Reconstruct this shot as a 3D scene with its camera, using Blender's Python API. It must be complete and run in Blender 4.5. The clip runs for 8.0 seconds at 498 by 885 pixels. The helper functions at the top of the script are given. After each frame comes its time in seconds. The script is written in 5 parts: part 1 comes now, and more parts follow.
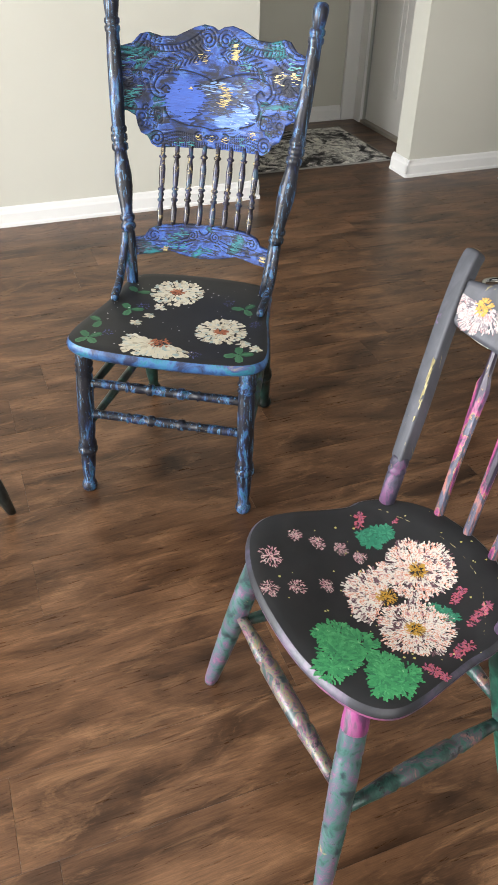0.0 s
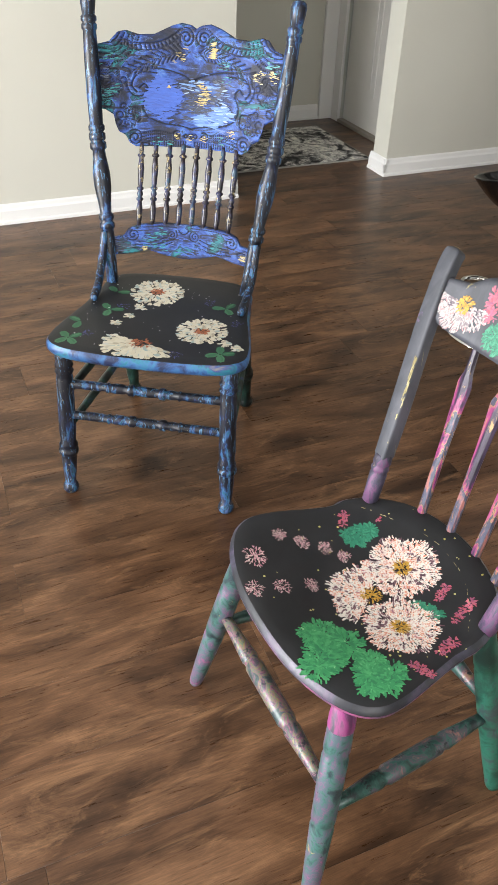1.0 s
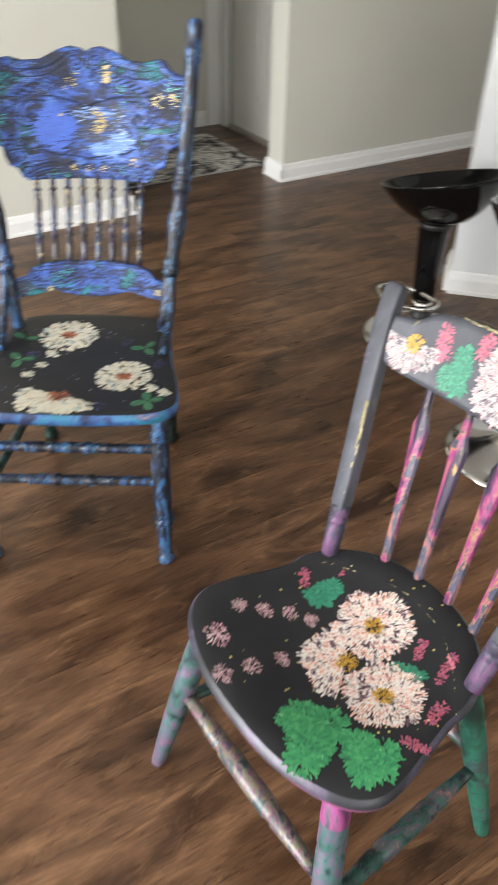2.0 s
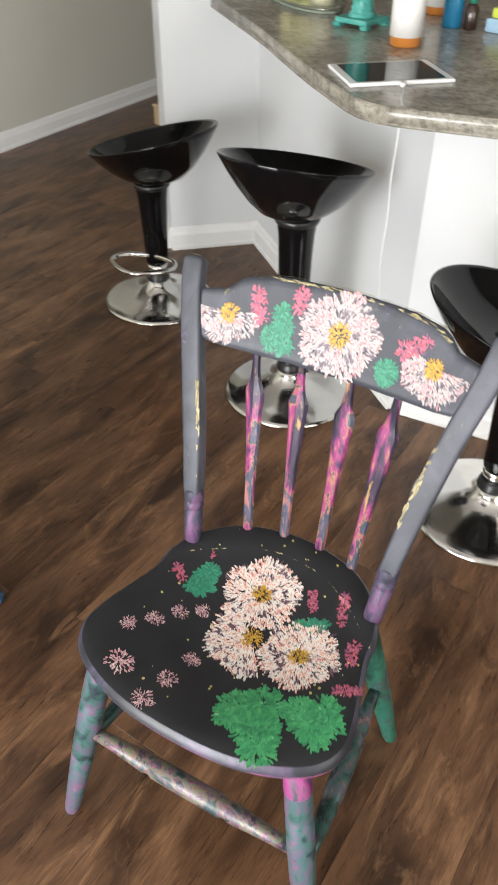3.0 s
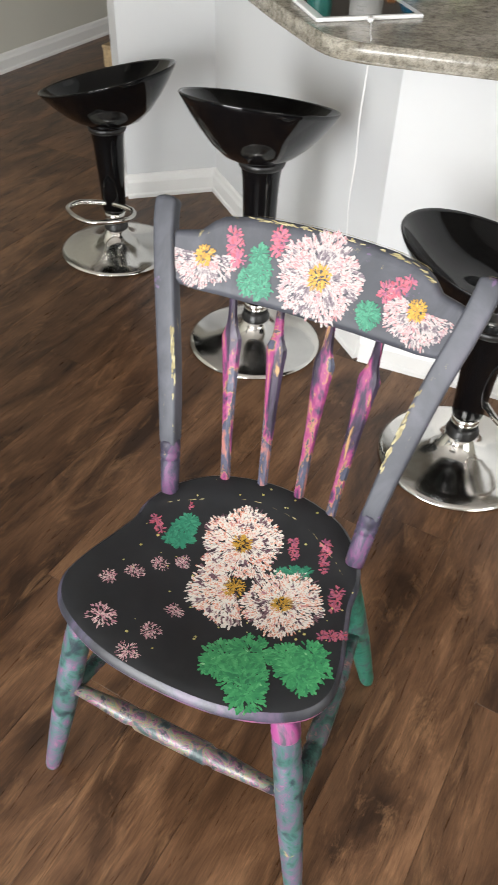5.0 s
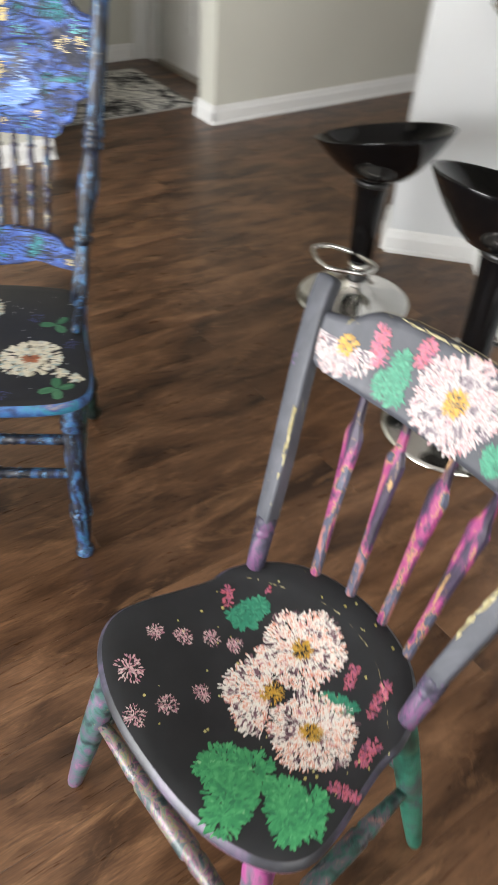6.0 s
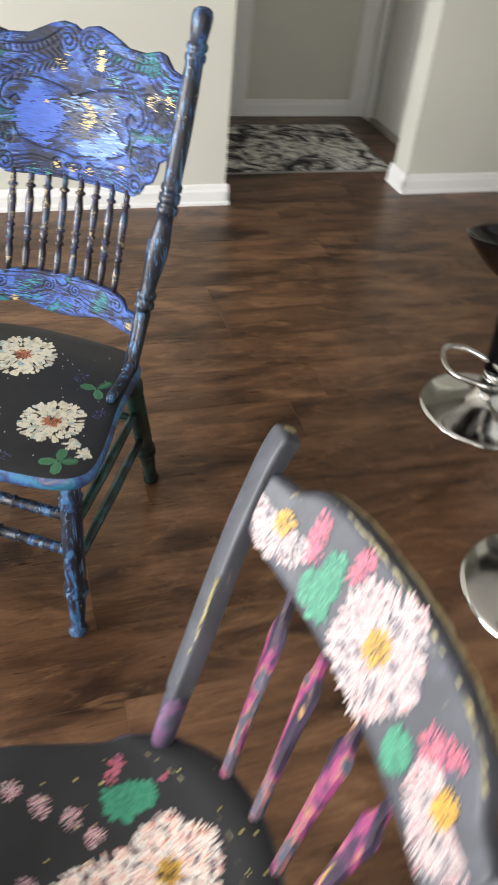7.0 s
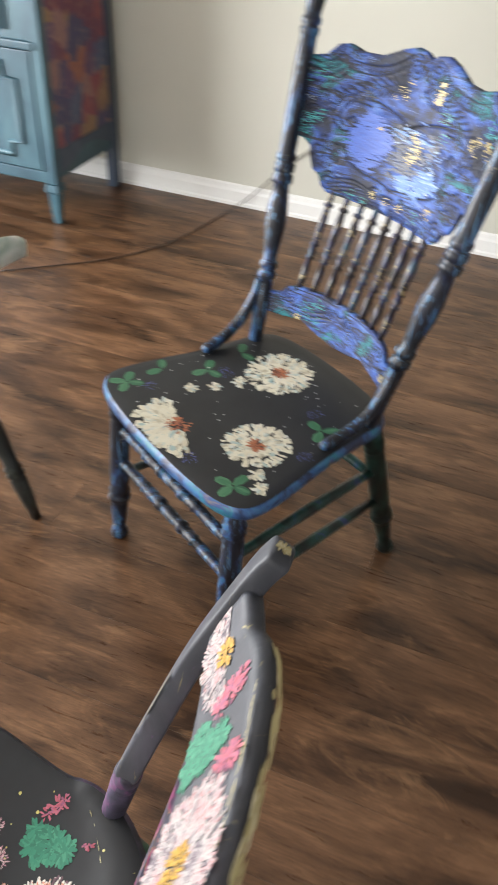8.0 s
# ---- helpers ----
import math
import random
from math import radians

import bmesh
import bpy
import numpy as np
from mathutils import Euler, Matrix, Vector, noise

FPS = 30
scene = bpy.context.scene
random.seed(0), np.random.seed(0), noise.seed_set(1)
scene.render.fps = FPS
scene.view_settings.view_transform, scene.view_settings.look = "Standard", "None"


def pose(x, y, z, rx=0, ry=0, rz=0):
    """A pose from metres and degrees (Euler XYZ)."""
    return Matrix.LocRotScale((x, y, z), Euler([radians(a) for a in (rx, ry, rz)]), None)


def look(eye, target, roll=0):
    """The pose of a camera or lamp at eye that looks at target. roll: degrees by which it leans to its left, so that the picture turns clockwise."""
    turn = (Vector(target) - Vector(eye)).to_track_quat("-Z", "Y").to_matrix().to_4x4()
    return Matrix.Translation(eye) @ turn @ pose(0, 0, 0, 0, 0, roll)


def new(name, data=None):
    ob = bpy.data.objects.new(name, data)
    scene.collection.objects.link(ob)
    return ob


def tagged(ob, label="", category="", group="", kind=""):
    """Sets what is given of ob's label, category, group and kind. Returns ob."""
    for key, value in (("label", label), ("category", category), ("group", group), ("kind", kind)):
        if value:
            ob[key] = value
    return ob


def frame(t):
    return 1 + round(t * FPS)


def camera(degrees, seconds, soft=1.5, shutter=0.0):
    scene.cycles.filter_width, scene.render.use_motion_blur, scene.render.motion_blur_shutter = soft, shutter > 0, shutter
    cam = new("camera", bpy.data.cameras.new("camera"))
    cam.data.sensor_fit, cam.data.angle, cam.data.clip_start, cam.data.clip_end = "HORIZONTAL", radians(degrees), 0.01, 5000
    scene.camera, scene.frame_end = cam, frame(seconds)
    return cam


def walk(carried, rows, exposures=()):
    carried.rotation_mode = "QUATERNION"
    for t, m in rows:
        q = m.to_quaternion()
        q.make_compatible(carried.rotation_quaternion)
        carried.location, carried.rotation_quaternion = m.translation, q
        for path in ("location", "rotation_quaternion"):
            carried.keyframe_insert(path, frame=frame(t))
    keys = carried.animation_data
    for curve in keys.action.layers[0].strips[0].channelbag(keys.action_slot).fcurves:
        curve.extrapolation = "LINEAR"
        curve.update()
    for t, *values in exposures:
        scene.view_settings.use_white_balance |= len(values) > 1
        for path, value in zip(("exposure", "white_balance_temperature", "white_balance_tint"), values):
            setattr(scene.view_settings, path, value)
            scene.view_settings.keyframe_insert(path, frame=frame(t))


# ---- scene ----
cam = camera(36.0, 8.0, soft=1.5, shutter=0.6)
PATH = [
    (0, (0.401, 0.523, 1.364), (0.211, 2.103, 0.152), 1.5),
    (0.5, (0.404, 0.52, 1.365), (0.235, 2.103, 0.154), 1.8),
    (1, (0.396, 0.526, 1.362), (0.257, 2.111, 0.15), 2.0),
    (1.2, (0.392, 0.534, 1.361), (0.26, 2.119, 0.148), 2.0),
    (2.3, (0.302, 0.721, 1.379), (0.614, 2.287, 0.175), 1.1),
    (2.5, (0.277, 0.741, 1.377), (0.772, 2.246, 0.155), 1.2),
    (3, (0.193, 0.766, 1.38), (0.919, 2.127, 0.106), 0.4),
    (3.5, (0.161, 0.779, 1.365), (0.976, 2.051, 0.054), 1.5),
    (4, (0.16, 0.791, 1.357), (1.0, 2.014, 0.015), 2.6),
    (4.2, (0.16, 0.791, 1.353), (1.0, 2.003, 0.001), 2.8),
    (5.3, (0.18, 0.791, 1.355), (0.893, 2.067, -0.01), 1.2),
    (5.5, (0.222, 0.798, 1.352), (0.837, 2.135, -0.003), 1.1),
    (6, (0.377, 0.83, 1.375), (0.619, 2.312, 0.055), 4.7),
    (6.5, (0.519, 0.89, 1.377), (0.429, 2.408, 0.079), 2.8),
    (7, (0.672, 1.092, 1.376), (0.437, 2.615, 0.101), 6.2),
    (7.5, (0.813, 1.261, 1.35), (0.079, 2.602, 0.061), 6.5),
    (8, (0.915, 1.409, 1.347), (-0.226, 2.441, 0.069), 3.4),
]
EXPOSURES = [(0, 0.0), (1.2, 0.0), (2.5, -0.04), (3.2, -0.16), (4.2, -0.20), (5.3, -0.16), (6, -0.04), (6.5, -0.02), (7, -0.02), (7.5, -0.06), (8, -0.08)]
walk(cam, [(t, look(eye, target, roll)) for t, eye, target, roll in PATH], EXPOSURES)

# ---- light ----
HOUSE = 28.6                     # the house's walls are turned by this much
HM = pose(0, 0, 0, 0, 0, HOUSE)  # house (u, v, z) to world


def house(u, v, z=0.0):
    return HM @ Vector((u, v, z))


world = bpy.data.worlds.new("world")
scene.world = world
world.use_nodes = True
wn = world.node_tree.nodes
sky = wn.new("ShaderNodeTexSky")
sky.sky_type, sky.sun_disc = "NISHITA", False
sky.sun_elevation, sky.sun_rotation = radians(40), radians(200)
wn["Background"].inputs["Strength"].default_value = 0.12
world.node_tree.links.new(sky.outputs[0], wn["Background"].inputs["Color"])


def area_lamp(name, u, v, z, width, height, turn, watts, colour, tilt):
    lamp = bpy.data.lights.new(name, "AREA")
    lamp.shape, lamp.size, lamp.size_y, lamp.energy, lamp.color = "RECTANGLE", width, height, watts, colour
    ob = new(name, lamp)
    ob.matrix_world = HM @ pose(u, v, z, 90 - tilt, 0, turn)
    return ob


area_lamp("window_light_west", -2.66, 1.35, 1.12, 2.5, 2.0, -90, 400, (0.985, 0.99, 1.0), 16)
# Added fill lamp with no known source, brightens the north walls.
area_lamp("fill_light_south", 0.2, -2.16, 1.45, 2.2, 1.3, 0, 60, (1.0, 0.98, 0.95), 4)


# ---- materials ----
def shader(name):
    m = bpy.data.materials.new(name)
    m.use_nodes = True
    return m, m.node_tree.nodes, m.node_tree.links, m.node_tree.nodes["Principled BSDF"]


def node(m, kind, **inputs):
    n = m.node_tree.nodes.new("ShaderNode" + kind)
    for key, value in inputs.items():
        n.inputs[key.replace("_", " ")].default_value = value
    return n


def wire(m, a, b, out=0, into=0):
    m.node_tree.links.new(a.outputs[out], b.inputs[into])


def ramp(m, stops, smooth=True):
    n = m.node_tree.nodes.new("ShaderNodeValToRGB")
    els = n.color_ramp.elements
    while len(els) < len(stops):
        els.new(0.5)
    for e, (p, c) in zip(els, stops):
        e.position, e.color = p, (*c, 1)
    n.color_ramp.interpolation = "LINEAR" if smooth else "CONSTANT"
    return n


def coords(m, scale=(1, 1, 1), space="Object", shift=False):
    tc, mp = node(m, "TexCoord"), node(m, "Mapping")
    mp.inputs["Scale"].default_value = scale
    wire(m, tc, mp, space, 0)
    if shift:
        info, mul = node(m, "ObjectInfo"), node(m, "VectorMath")
        mul.operation = "SCALE"
        mul.inputs[0].default_value = (37.0, 91.0, 53.0)
        wire(m, info, mul, "Random", "Scale")
        wire(m, mul, mp, 0, "Location")
    return mp


def noise_of(m, mp, scale, detail=4.0, rough=0.55, distort=0.0):
    n = node(m, "TexNoise", Scale=scale, Detail=detail, Roughness=rough, Distortion=distort)
    wire(m, mp, n, 0, "Vector")
    return n


def mixed(m, fac, a, b, kind="MIX"):
    """Colour mix; fac, a and b are nodes, colours or numbers."""
    n = m.node_tree.nodes.new("ShaderNodeMix")
    n.data_type, n.blend_type = "RGBA", kind
    for at, v in ((0, fac), (6, a), (7, b)):
        if hasattr(v, "outputs"):
            m.node_tree.links.new(v.outputs[0] if not v.bl_idname == "ShaderNodeMix" else v.outputs[2], n.inputs[at])
        elif at == 0:
            n.inputs[0].default_value = v
        else:
            n.inputs[at].default_value = (*v, 1)
    return n


def colour_out(m, n, bsdf):
    m.node_tree.links.new(n.outputs[2] if n.bl_idname == "ShaderNodeMix" else n.outputs[0], bsdf.inputs["Base Color"])


def bump(m, height, bsdf, strength=0.2, distance=0.002):
    b = node(m, "Bump", Strength=strength, Distance=distance)
    wire(m, height, b, 0, "Height")
    wire(m, b, bsdf, 0, "Normal")
    return b


def paint_wall(name, colour, rough=0.6):
    m, _, _, p = shader(name)
    mp = coords(m, space="Object")
    big, fine = noise_of(m, mp, 1.3, 3), noise_of(m, mp, 260, 2)
    r = ramp(m, [(0.3, tuple(c * 0.96 for c in colour)), (0.7, tuple(min(1, c * 1.03) for c in colour))])
    wire(m, big, r)
    colour_out(m, r, p)
    p.inputs["Roughness"].default_value = rough
    bump(m, fine, p, 0.12, 0.0006)
    return m


def plain(name, colour, rough=0.5, metal=0.0, coat=0.0, vary=0.08, scale=40):
    m, _, _, p = shader(name)
    mp = coords(m)
    n = noise_of(m, mp, scale, 4)
    r = ramp(m, [(0.3, tuple(c * (1 - vary) for c in colour)), (0.7, tuple(min(1, c * (1 + vary)) for c in colour))])
    wire(m, n, r)
    colour_out(m, r, p)
    p.inputs["Roughness"].default_value, p.inputs["Metallic"].default_value = rough, metal
    p.inputs["Coat Weight"].default_value = coat
    p.inputs["Coat Roughness"].default_value = 0.06
    return m


def wood_floor():
    m, _, _, p = shader("walnut_vinyl")
    cloud = noise_of(m, coords(m, (1.0, 2.9, 1.0), shift=True), 3.4, 6, 0.58, 0.6)
    grain = noise_of(m, coords(m, (2.2, 24.0, 1.0), shift=True), 4.6, 8, 0.74, 0.9)
    thread = noise_of(m, coords(m, (7.0, 150.0, 1.0), shift=True), 3.0, 4, 0.7, 0.8)
    patch = noise_of(m, coords(m, (1.5, 5.0, 1.0), shift=True), 2.8, 7, 0.72, 1.4)
    a = ramp(m, [(0.32, (0.030, 0.0146, 0.0074)), (0.44, (0.074, 0.0368, 0.0184)), (0.55, (0.124, 0.0632, 0.0318)), (0.69, (0.198, 0.105, 0.054))])
    wire(m, cloud, a)
    tan = ramp(m, [(0.53, (0, 0, 0)), (0.68, (0.6, 0.6, 0.6))])
    wire(m, patch, tan)
    a2 = mixed(m, tan, a, (0.265, 0.146, 0.073))
    b = ramp(m, [(0.36, (0.52, 0.50, 0.49)), (0.48, (0.93, 0.93, 0.93)), (0.55, (1.06, 1.06, 1.06)), (0.68, (1.38, 1.37, 1.36))])
    wire(m, grain, b)
    c = mixed(m, 0.58, a2, b, "MULTIPLY")
    d = ramp(m, [(0.36, (0.74, 0.73, 0.72)), (0.52, (1.0, 1.0, 1.0)), (0.66, (1.24, 1.23, 1.22))])
    wire(m, thread, d)
    c = mixed(m, 0.8, c, d, "MULTIPLY")
    info = node(m, "ObjectInfo")
    t = ramp(m, [(0.0, (0.90, 0.895, 0.89)), (1.0, (1.10, 1.095, 1.09))])
    wire(m, info, t, "Random", 0)
    colour_out(m, mixed(m, 1.0, c, t, "MULTIPLY"), p)
    rr = ramp(m, [(0.3, (0.25,) * 3), (0.7, (0.37,) * 3)])
    wire(m, grain, rr)
    wire(m, rr, p, 0, "Roughness")
    p.inputs["Specular IOR Level"].default_value = 0.36
    bump(m, grain, p, 0.22, 0.0006)
    return m


def brushed_paint(name, stops, scale=(1, 1, 1), size=9, rough=0.42, streak=None, wear=None, detail=6, distort=0.6):
    """Layered craft paint: blotches of several colours, optional dry streaks and worn specks."""
    m, _, _, p = shader(name)
    mp = coords(m, scale, shift=True)
    n = noise_of(m, mp, size, detail, 0.62, distort)
    base = ramp(m, [(0.5 + (at - 0.5) * 0.5, c) for at, c in stops])
    wire(m, n, base)
    last = base
    if streak:
        mp2 = coords(m, streak[1], shift=True)
        sn = noise_of(m, mp2, streak[2], 6, 0.7, 0.4)
        lim = ramp(m, [(streak[3], (0, 0, 0)), (streak[3] + 0.06, (1, 1, 1))])
        wire(m, sn, lim)
        last = mixed(m, lim, last, streak[0])
    if wear:
        wn_ = noise_of(m, coords(m, (1, 1, 1), shift=True), wear[1], 5, 0.7, 0.3)
        lim2 = ramp(m, [(wear[2], (0, 0, 0)), (wear[2] + 0.04, (1, 1, 1))])
        wire(m, wn_, lim2)
        last = mixed(m, lim2, last, wear[0])
    colour_out(m, last, p)
    p.inputs["Roughness"].default_value = rough
    fine = noise_of(m, coords(m), 120, 4)
    bump(m, fine, p, 0.25, 0.0007)
    return m


def dabs(name, stops, rough=0.55, zone=0.0):
    """Thick paint dabs, each with its own tone; zone: how far neighbouring dabs keep together in tone."""
    m, _, _, p = shader(name)
    g = node(m, "NewGeometry")
    r = ramp(m, stops)
    if zone:
        n = noise_of(m, coords(m), 62, 3, 0.5)
        spread = node(m, "MapRange", From_Min=0.37, From_Max=0.63)
        wire(m, n, spread)
        blend = node(m, "Mix")
        blend.inputs[0].default_value = zone
        wire(m, g, blend, "Random Per Island", 2)
        wire(m, spread, blend, 0, 3)
        wire(m, blend, r)
    else:
        wire(m, g, r, "Random Per Island", 0)
    colour_out(m, r, p)
    p.inputs["Roughness"].default_value = rough
    return m


WALL = paint_wall("greige_wall_paint", (0.59, 0.583, 0.512))
HALFWALL = paint_wall("white_wall_paint", (0.65, 0.662, 0.665))
TRIM = paint_wall("white_trim_paint", (0.80, 0.80, 0.78), 0.35)
DOORPAINT = paint_wall("door_paint", (0.82, 0.81, 0.77), 0.4)
CEIL = paint_wall("ceiling_paint", (0.66, 0.65, 0.63), 0.8)
# Dark brown only so the unseen east wall bounces less light.
DARKWALL = paint_wall("bounce_cutting_paint", (0.22, 0.19, 0.16))
FLOOR = wood_floor()
SUB = plain("subfloor_dark", (0.02, 0.013, 0.01), 0.9)
GLOSSBLACK = plain("gloss_black_plastic", (0.003, 0.003, 0.0035), 0.07, 0, 0.0, 0.0)
GLOSSBLACK.node_tree.nodes["Principled BSDF"].inputs["Specular IOR Level"].default_value = 0.3
BLACKRUBBER = plain("black_rubber", (0.012, 0.012, 0.012), 0.35)
CHROME = plain("chrome", (0.66, 0.65, 0.62), 0.13, 1.0, 0, 0.03)


# ---- building helpers ----
def thing(name, m, label, category, group="", kind=""):
    ob = new(name)
    ob.empty_display_size = 0.1
    ob.matrix_world = m
    return tagged(ob, label, category, group, kind)


def part(name, bm, material, parent=None, label="", smooth=False):
    me = bpy.data.meshes.new(name)
    bmesh.ops.recalc_face_normals(bm, faces=bm.faces)
    bm.to_mesh(me)
    bm.free()
    for f in me.polygons:
        f.use_smooth = smooth
    me.materials.append(material)
    ob = new(name, me)
    if parent:
        ob.parent = parent
    if name in ("paint_specks", "worn_line", "worn_edge", "worn_patch", "blossom_sprig", "speckle_sprig", "brush_stroke"):
        tagged(ob, kind="stuff")
    return tagged(ob, label)


def add_box(bm, lo, hi, bevel=0.0, seg=2):
    made = bmesh.ops.create_cube(bm, size=1.0)["verts"]
    for v in made:
        v.co = Vector([lo[i] + (v.co[i] + 0.5) * (hi[i] - lo[i]) for i in range(3)])
    if bevel:
        edges = {e for v in made for e in v.link_edges}
        bmesh.ops.bevel(bm, geom=list(edges), offset=bevel, segments=seg, profile=0.7, affect="EDGES")
    return bm


def box(lo, hi, bevel=0.0):
    return add_box(bmesh.new(), lo, hi, bevel)


def rings_to(bm, rings, close_ends=True):
    rows = [[bm.verts.new(p) for p in r] for r in rings]
    n = len(rows[0])
    for a, b in zip(rows, rows[1:]):
        for i in range(n):
            bm.faces.new((a[i], a[(i + 1) % n], b[(i + 1) % n], b[i]))
    if close_ends:
        bm.faces.new(rows[0][::-1])
        bm.faces.new(rows[-1])
    return bm


def sweep(bm, path, radii, seg=14, flat=1.0, side=(1, 0, 0), square=0.0):
    """A tube along path; radii per point, flat scales the thickness across side, square makes the section boxy."""
    rings, pts = [], [Vector(p) for p in path]
    for i, p in enumerate(pts):
        d = (pts[min(i + 1, len(pts) - 1)] - pts[max(i - 1, 0)]).normalized()
        x = Vector(side) - d * Vector(side).dot(d)
        x = x.normalized() if x.length > 1e-4 else d.orthogonal().normalized()
        y = d.cross(x)
        r = radii[i] if hasattr(radii, "__len__") else radii
        rx, ry = r if hasattr(r, "__len__") else (r, r * flat)
        ring = []
        for k in range(seg):
            a = 2 * math.pi * k / seg
            c, s_ = math.cos(a), math.sin(a)
            if square:
                e = 1 - square
                c, s_ = math.copysign(abs(c) ** e, c), math.copysign(abs(s_) ** e, s_)
            ring.append(p + x * rx * c + y * ry * s_)
        rings.append(ring)
    return rings_to(bm, rings)


def lerp(a, b, t):
    return Vector(a) + (Vector(b) - Vector(a)) * t


def turned(p0, p1, profile, seg=16):
    """A turned stick from p0 to p1; profile: (share of the way, radius)."""
    return sweep(bmesh.new(), [lerp(p0, p1, t) for t, _ in profile], [r for _, r in profile], seg)


def lathe(profile, seg=40):
    rings = [[(max(r, 1e-4) * math.cos(2 * math.pi * k / seg), max(r, 1e-4) * math.sin(2 * math.pi * k / seg), z) for k in range(seg)] for r, z in profile]
    return rings_to(bmesh.new(), rings)


def spline(points, n, closed=False):
    pts = [Vector(p) for p in points]
    out, count = [], len(pts)
    spans = count if closed else count - 1
    for i in range(spans):
        if closed:
            a, b, c, d = (pts[(i + k) % count] for k in (-1, 0, 1, 2))
        else:
            a, b, c, d = pts[max(i - 1, 0)], pts[i], pts[i + 1], pts[min(i + 2, count - 1)]
        for k in range(n):
            t = k / n
            out.append(0.5 * (2 * b + (c - a) * t + (2 * a - 5 * b + 4 * c - d) * t * t + (3 * b - a - 3 * c + d) * t ** 3))
    if not closed:
        out.append(pts[-1])
    return out


def interp(x, table):
    return float(np.interp(x, [a for a, _ in table], [b for _, b in table]))


def slab(outline, z0, z1, round_=0.0):
    """A flat board with the given outline (x, y), its rim rounded."""
    c = sum((Vector((p[0], p[1])) for p in outline), Vector((0, 0))) / len(outline)

    def ring(inset, z):
        r = []
        n = len(outline)
        for i, p in enumerate(outline):
            a, b = Vector(outline[i - 1][:2]), Vector(outline[(i + 1) % n][:2])
            t = (b - a).normalized()
            q = Vector(p[:2]) + Vector((-t.y, t.x)) * inset
            r.append((q.x, q.y, z))
        return r
    if not round_:
        return rings_to(bmesh.new(), [ring(0, z0), ring(0, z1)])
    steps = [(round_ * (1 - math.sin(a)), round_ * (1 - math.cos(a))) for a in (radians(d) for d in (0, 30, 60, 90))]
    rings = [ring(i, z0 + round_ - round_ * math.sin(math.acos(max(-1, min(1, 1 - i / round_))))) for i, _ in steps]
    rings += [ring(i, z1 - round_ + round_ * math.sin(math.acos(max(-1, min(1, 1 - i / round_))))) for i, _ in steps[::-1]]
    return rings_to(bmesh.new(), rings)


# ---- the room's shell ----
def structure(name, bm, material, label="", category="wall"):
    ob = part(name, bm, material, None, label)
    ob.matrix_world = HM.copy()
    return tagged(ob, label, category, kind="structure")


H = 2.45
structure("wall_north", box((-2.8, 3.832, 0), (2.022, 3.99, H)), WALL, "greige painted wall with white baseboard")
structure("wall_north_east", box((2.932, 3.888, 0), (5.6, 4.03, H)), WALL, "greige painted wall beside the entry hall")
structure("wall_hall_back", box((1.2, 5.05, 0), (3.5, 5.2, H)), WALL, "greige wall at the back of the entry hall")
structure("wall_hall_west", box((1.2, 3.99, 0), (1.35, 5.05, H)), WALL, "greige side wall of the entry hall")
structure("wall_hall_east_near", box((3.205, 4.03, 0), (3.36, 4.10, H)), WALL, "short greige wall beside the entry door")
structure("wall_hall_east_top", box((3.205, 4.10, 2.06), (3.36, 4.98, H)), WALL, "greige wall above the entry door")
structure("wall_hall_east_far", box((3.205, 4.98, 0), (3.36, 5.05, H)), WALL, "short greige wall at the hall corner")
# Unseen closing wall, its dark paint lowers the room's fill light.
structure("wall_east", box((5.6, -2.3, 0), (5.75, 4.03, H)), DARKWALL, "unseen brown wall, kept dark to cut bounced light")
structure("wall_south_west", box((-2.8, -2.3, 0), (-0.95, -2.13, H)), WALL, "greige painted wall")
structure("wall_south_east", box((1.35, -2.3, 0), (5.6, -2.13, H)), WALL, "greige painted wall")
# Unseen opening, left only for the added fill lamp.
structure("wall_south_low", box((-0.95, -2.3, 0), (1.35, -2.13, 0.78)), WALL, "greige wall under the fill lamp opening")
structure("wall_south_top", box((-0.95, -2.3, 2.12), (1.35, -2.13, H)), WALL, "greige wall above the fill lamp opening")
structure("wall_west_north", box((-2.8, 2.65, 0), (-2.63, 3.832, H)), WALL, "greige painted wall")
structure("wall_west_south", box((-2.8, -2.13, 0), (-2.63, 0.05, H)), WALL, "greige painted wall")
structure("wall_west_top", box((-2.8, 0.05, 2.15), (-2.63, 2.65, H)), WALL, "greige wall above the glass door")
structure("ceiling", box((-2.8, -2.3, H), (5.75, 5.2, H + 0.12)), CEIL, "flat white ceiling", "ceiling")


def baseboard(name, a, b, out, h=0.090, d=0.016):
    """A moulded board from a to b in house metres, standing out towards out."""
    a, b, o = Vector((*a, 0)), Vector((*b, 0)), Vector((*out, 0))
    prof = [(0.001, 0.0), (d + 0.006, 0.0), (d + 0.006, 0.012), (d, 0.018), (d, h - 0.03), (d * 0.7, h - 0.02), (d * 0.55, h - 0.006), (0.003, h), (0.001, h)]
    bm = rings_to(bmesh.new(), [[p + o * x + Vector((0, 0, z)) for x, z in prof] for p in (a, b)])
    return structure(name, bm, TRIM, "white moulded baseboard along the wall foot", "baseboard")


baseboard("baseboard", (-2.63, 3.832), (2.038, 3.832), (0, -1))
baseboard("baseboard", (2.022, 3.816), (2.022, 3.99), (1, 0))
baseboard("baseboard", (2.916, 3.888), (5.6, 3.888), (0, -1))
baseboard("baseboard", (2.932, 3.872), (2.932, 4.046), (-1, 0))
baseboard("baseboard", (2.46, 5.05), (3.09, 5.05), (0, -1))


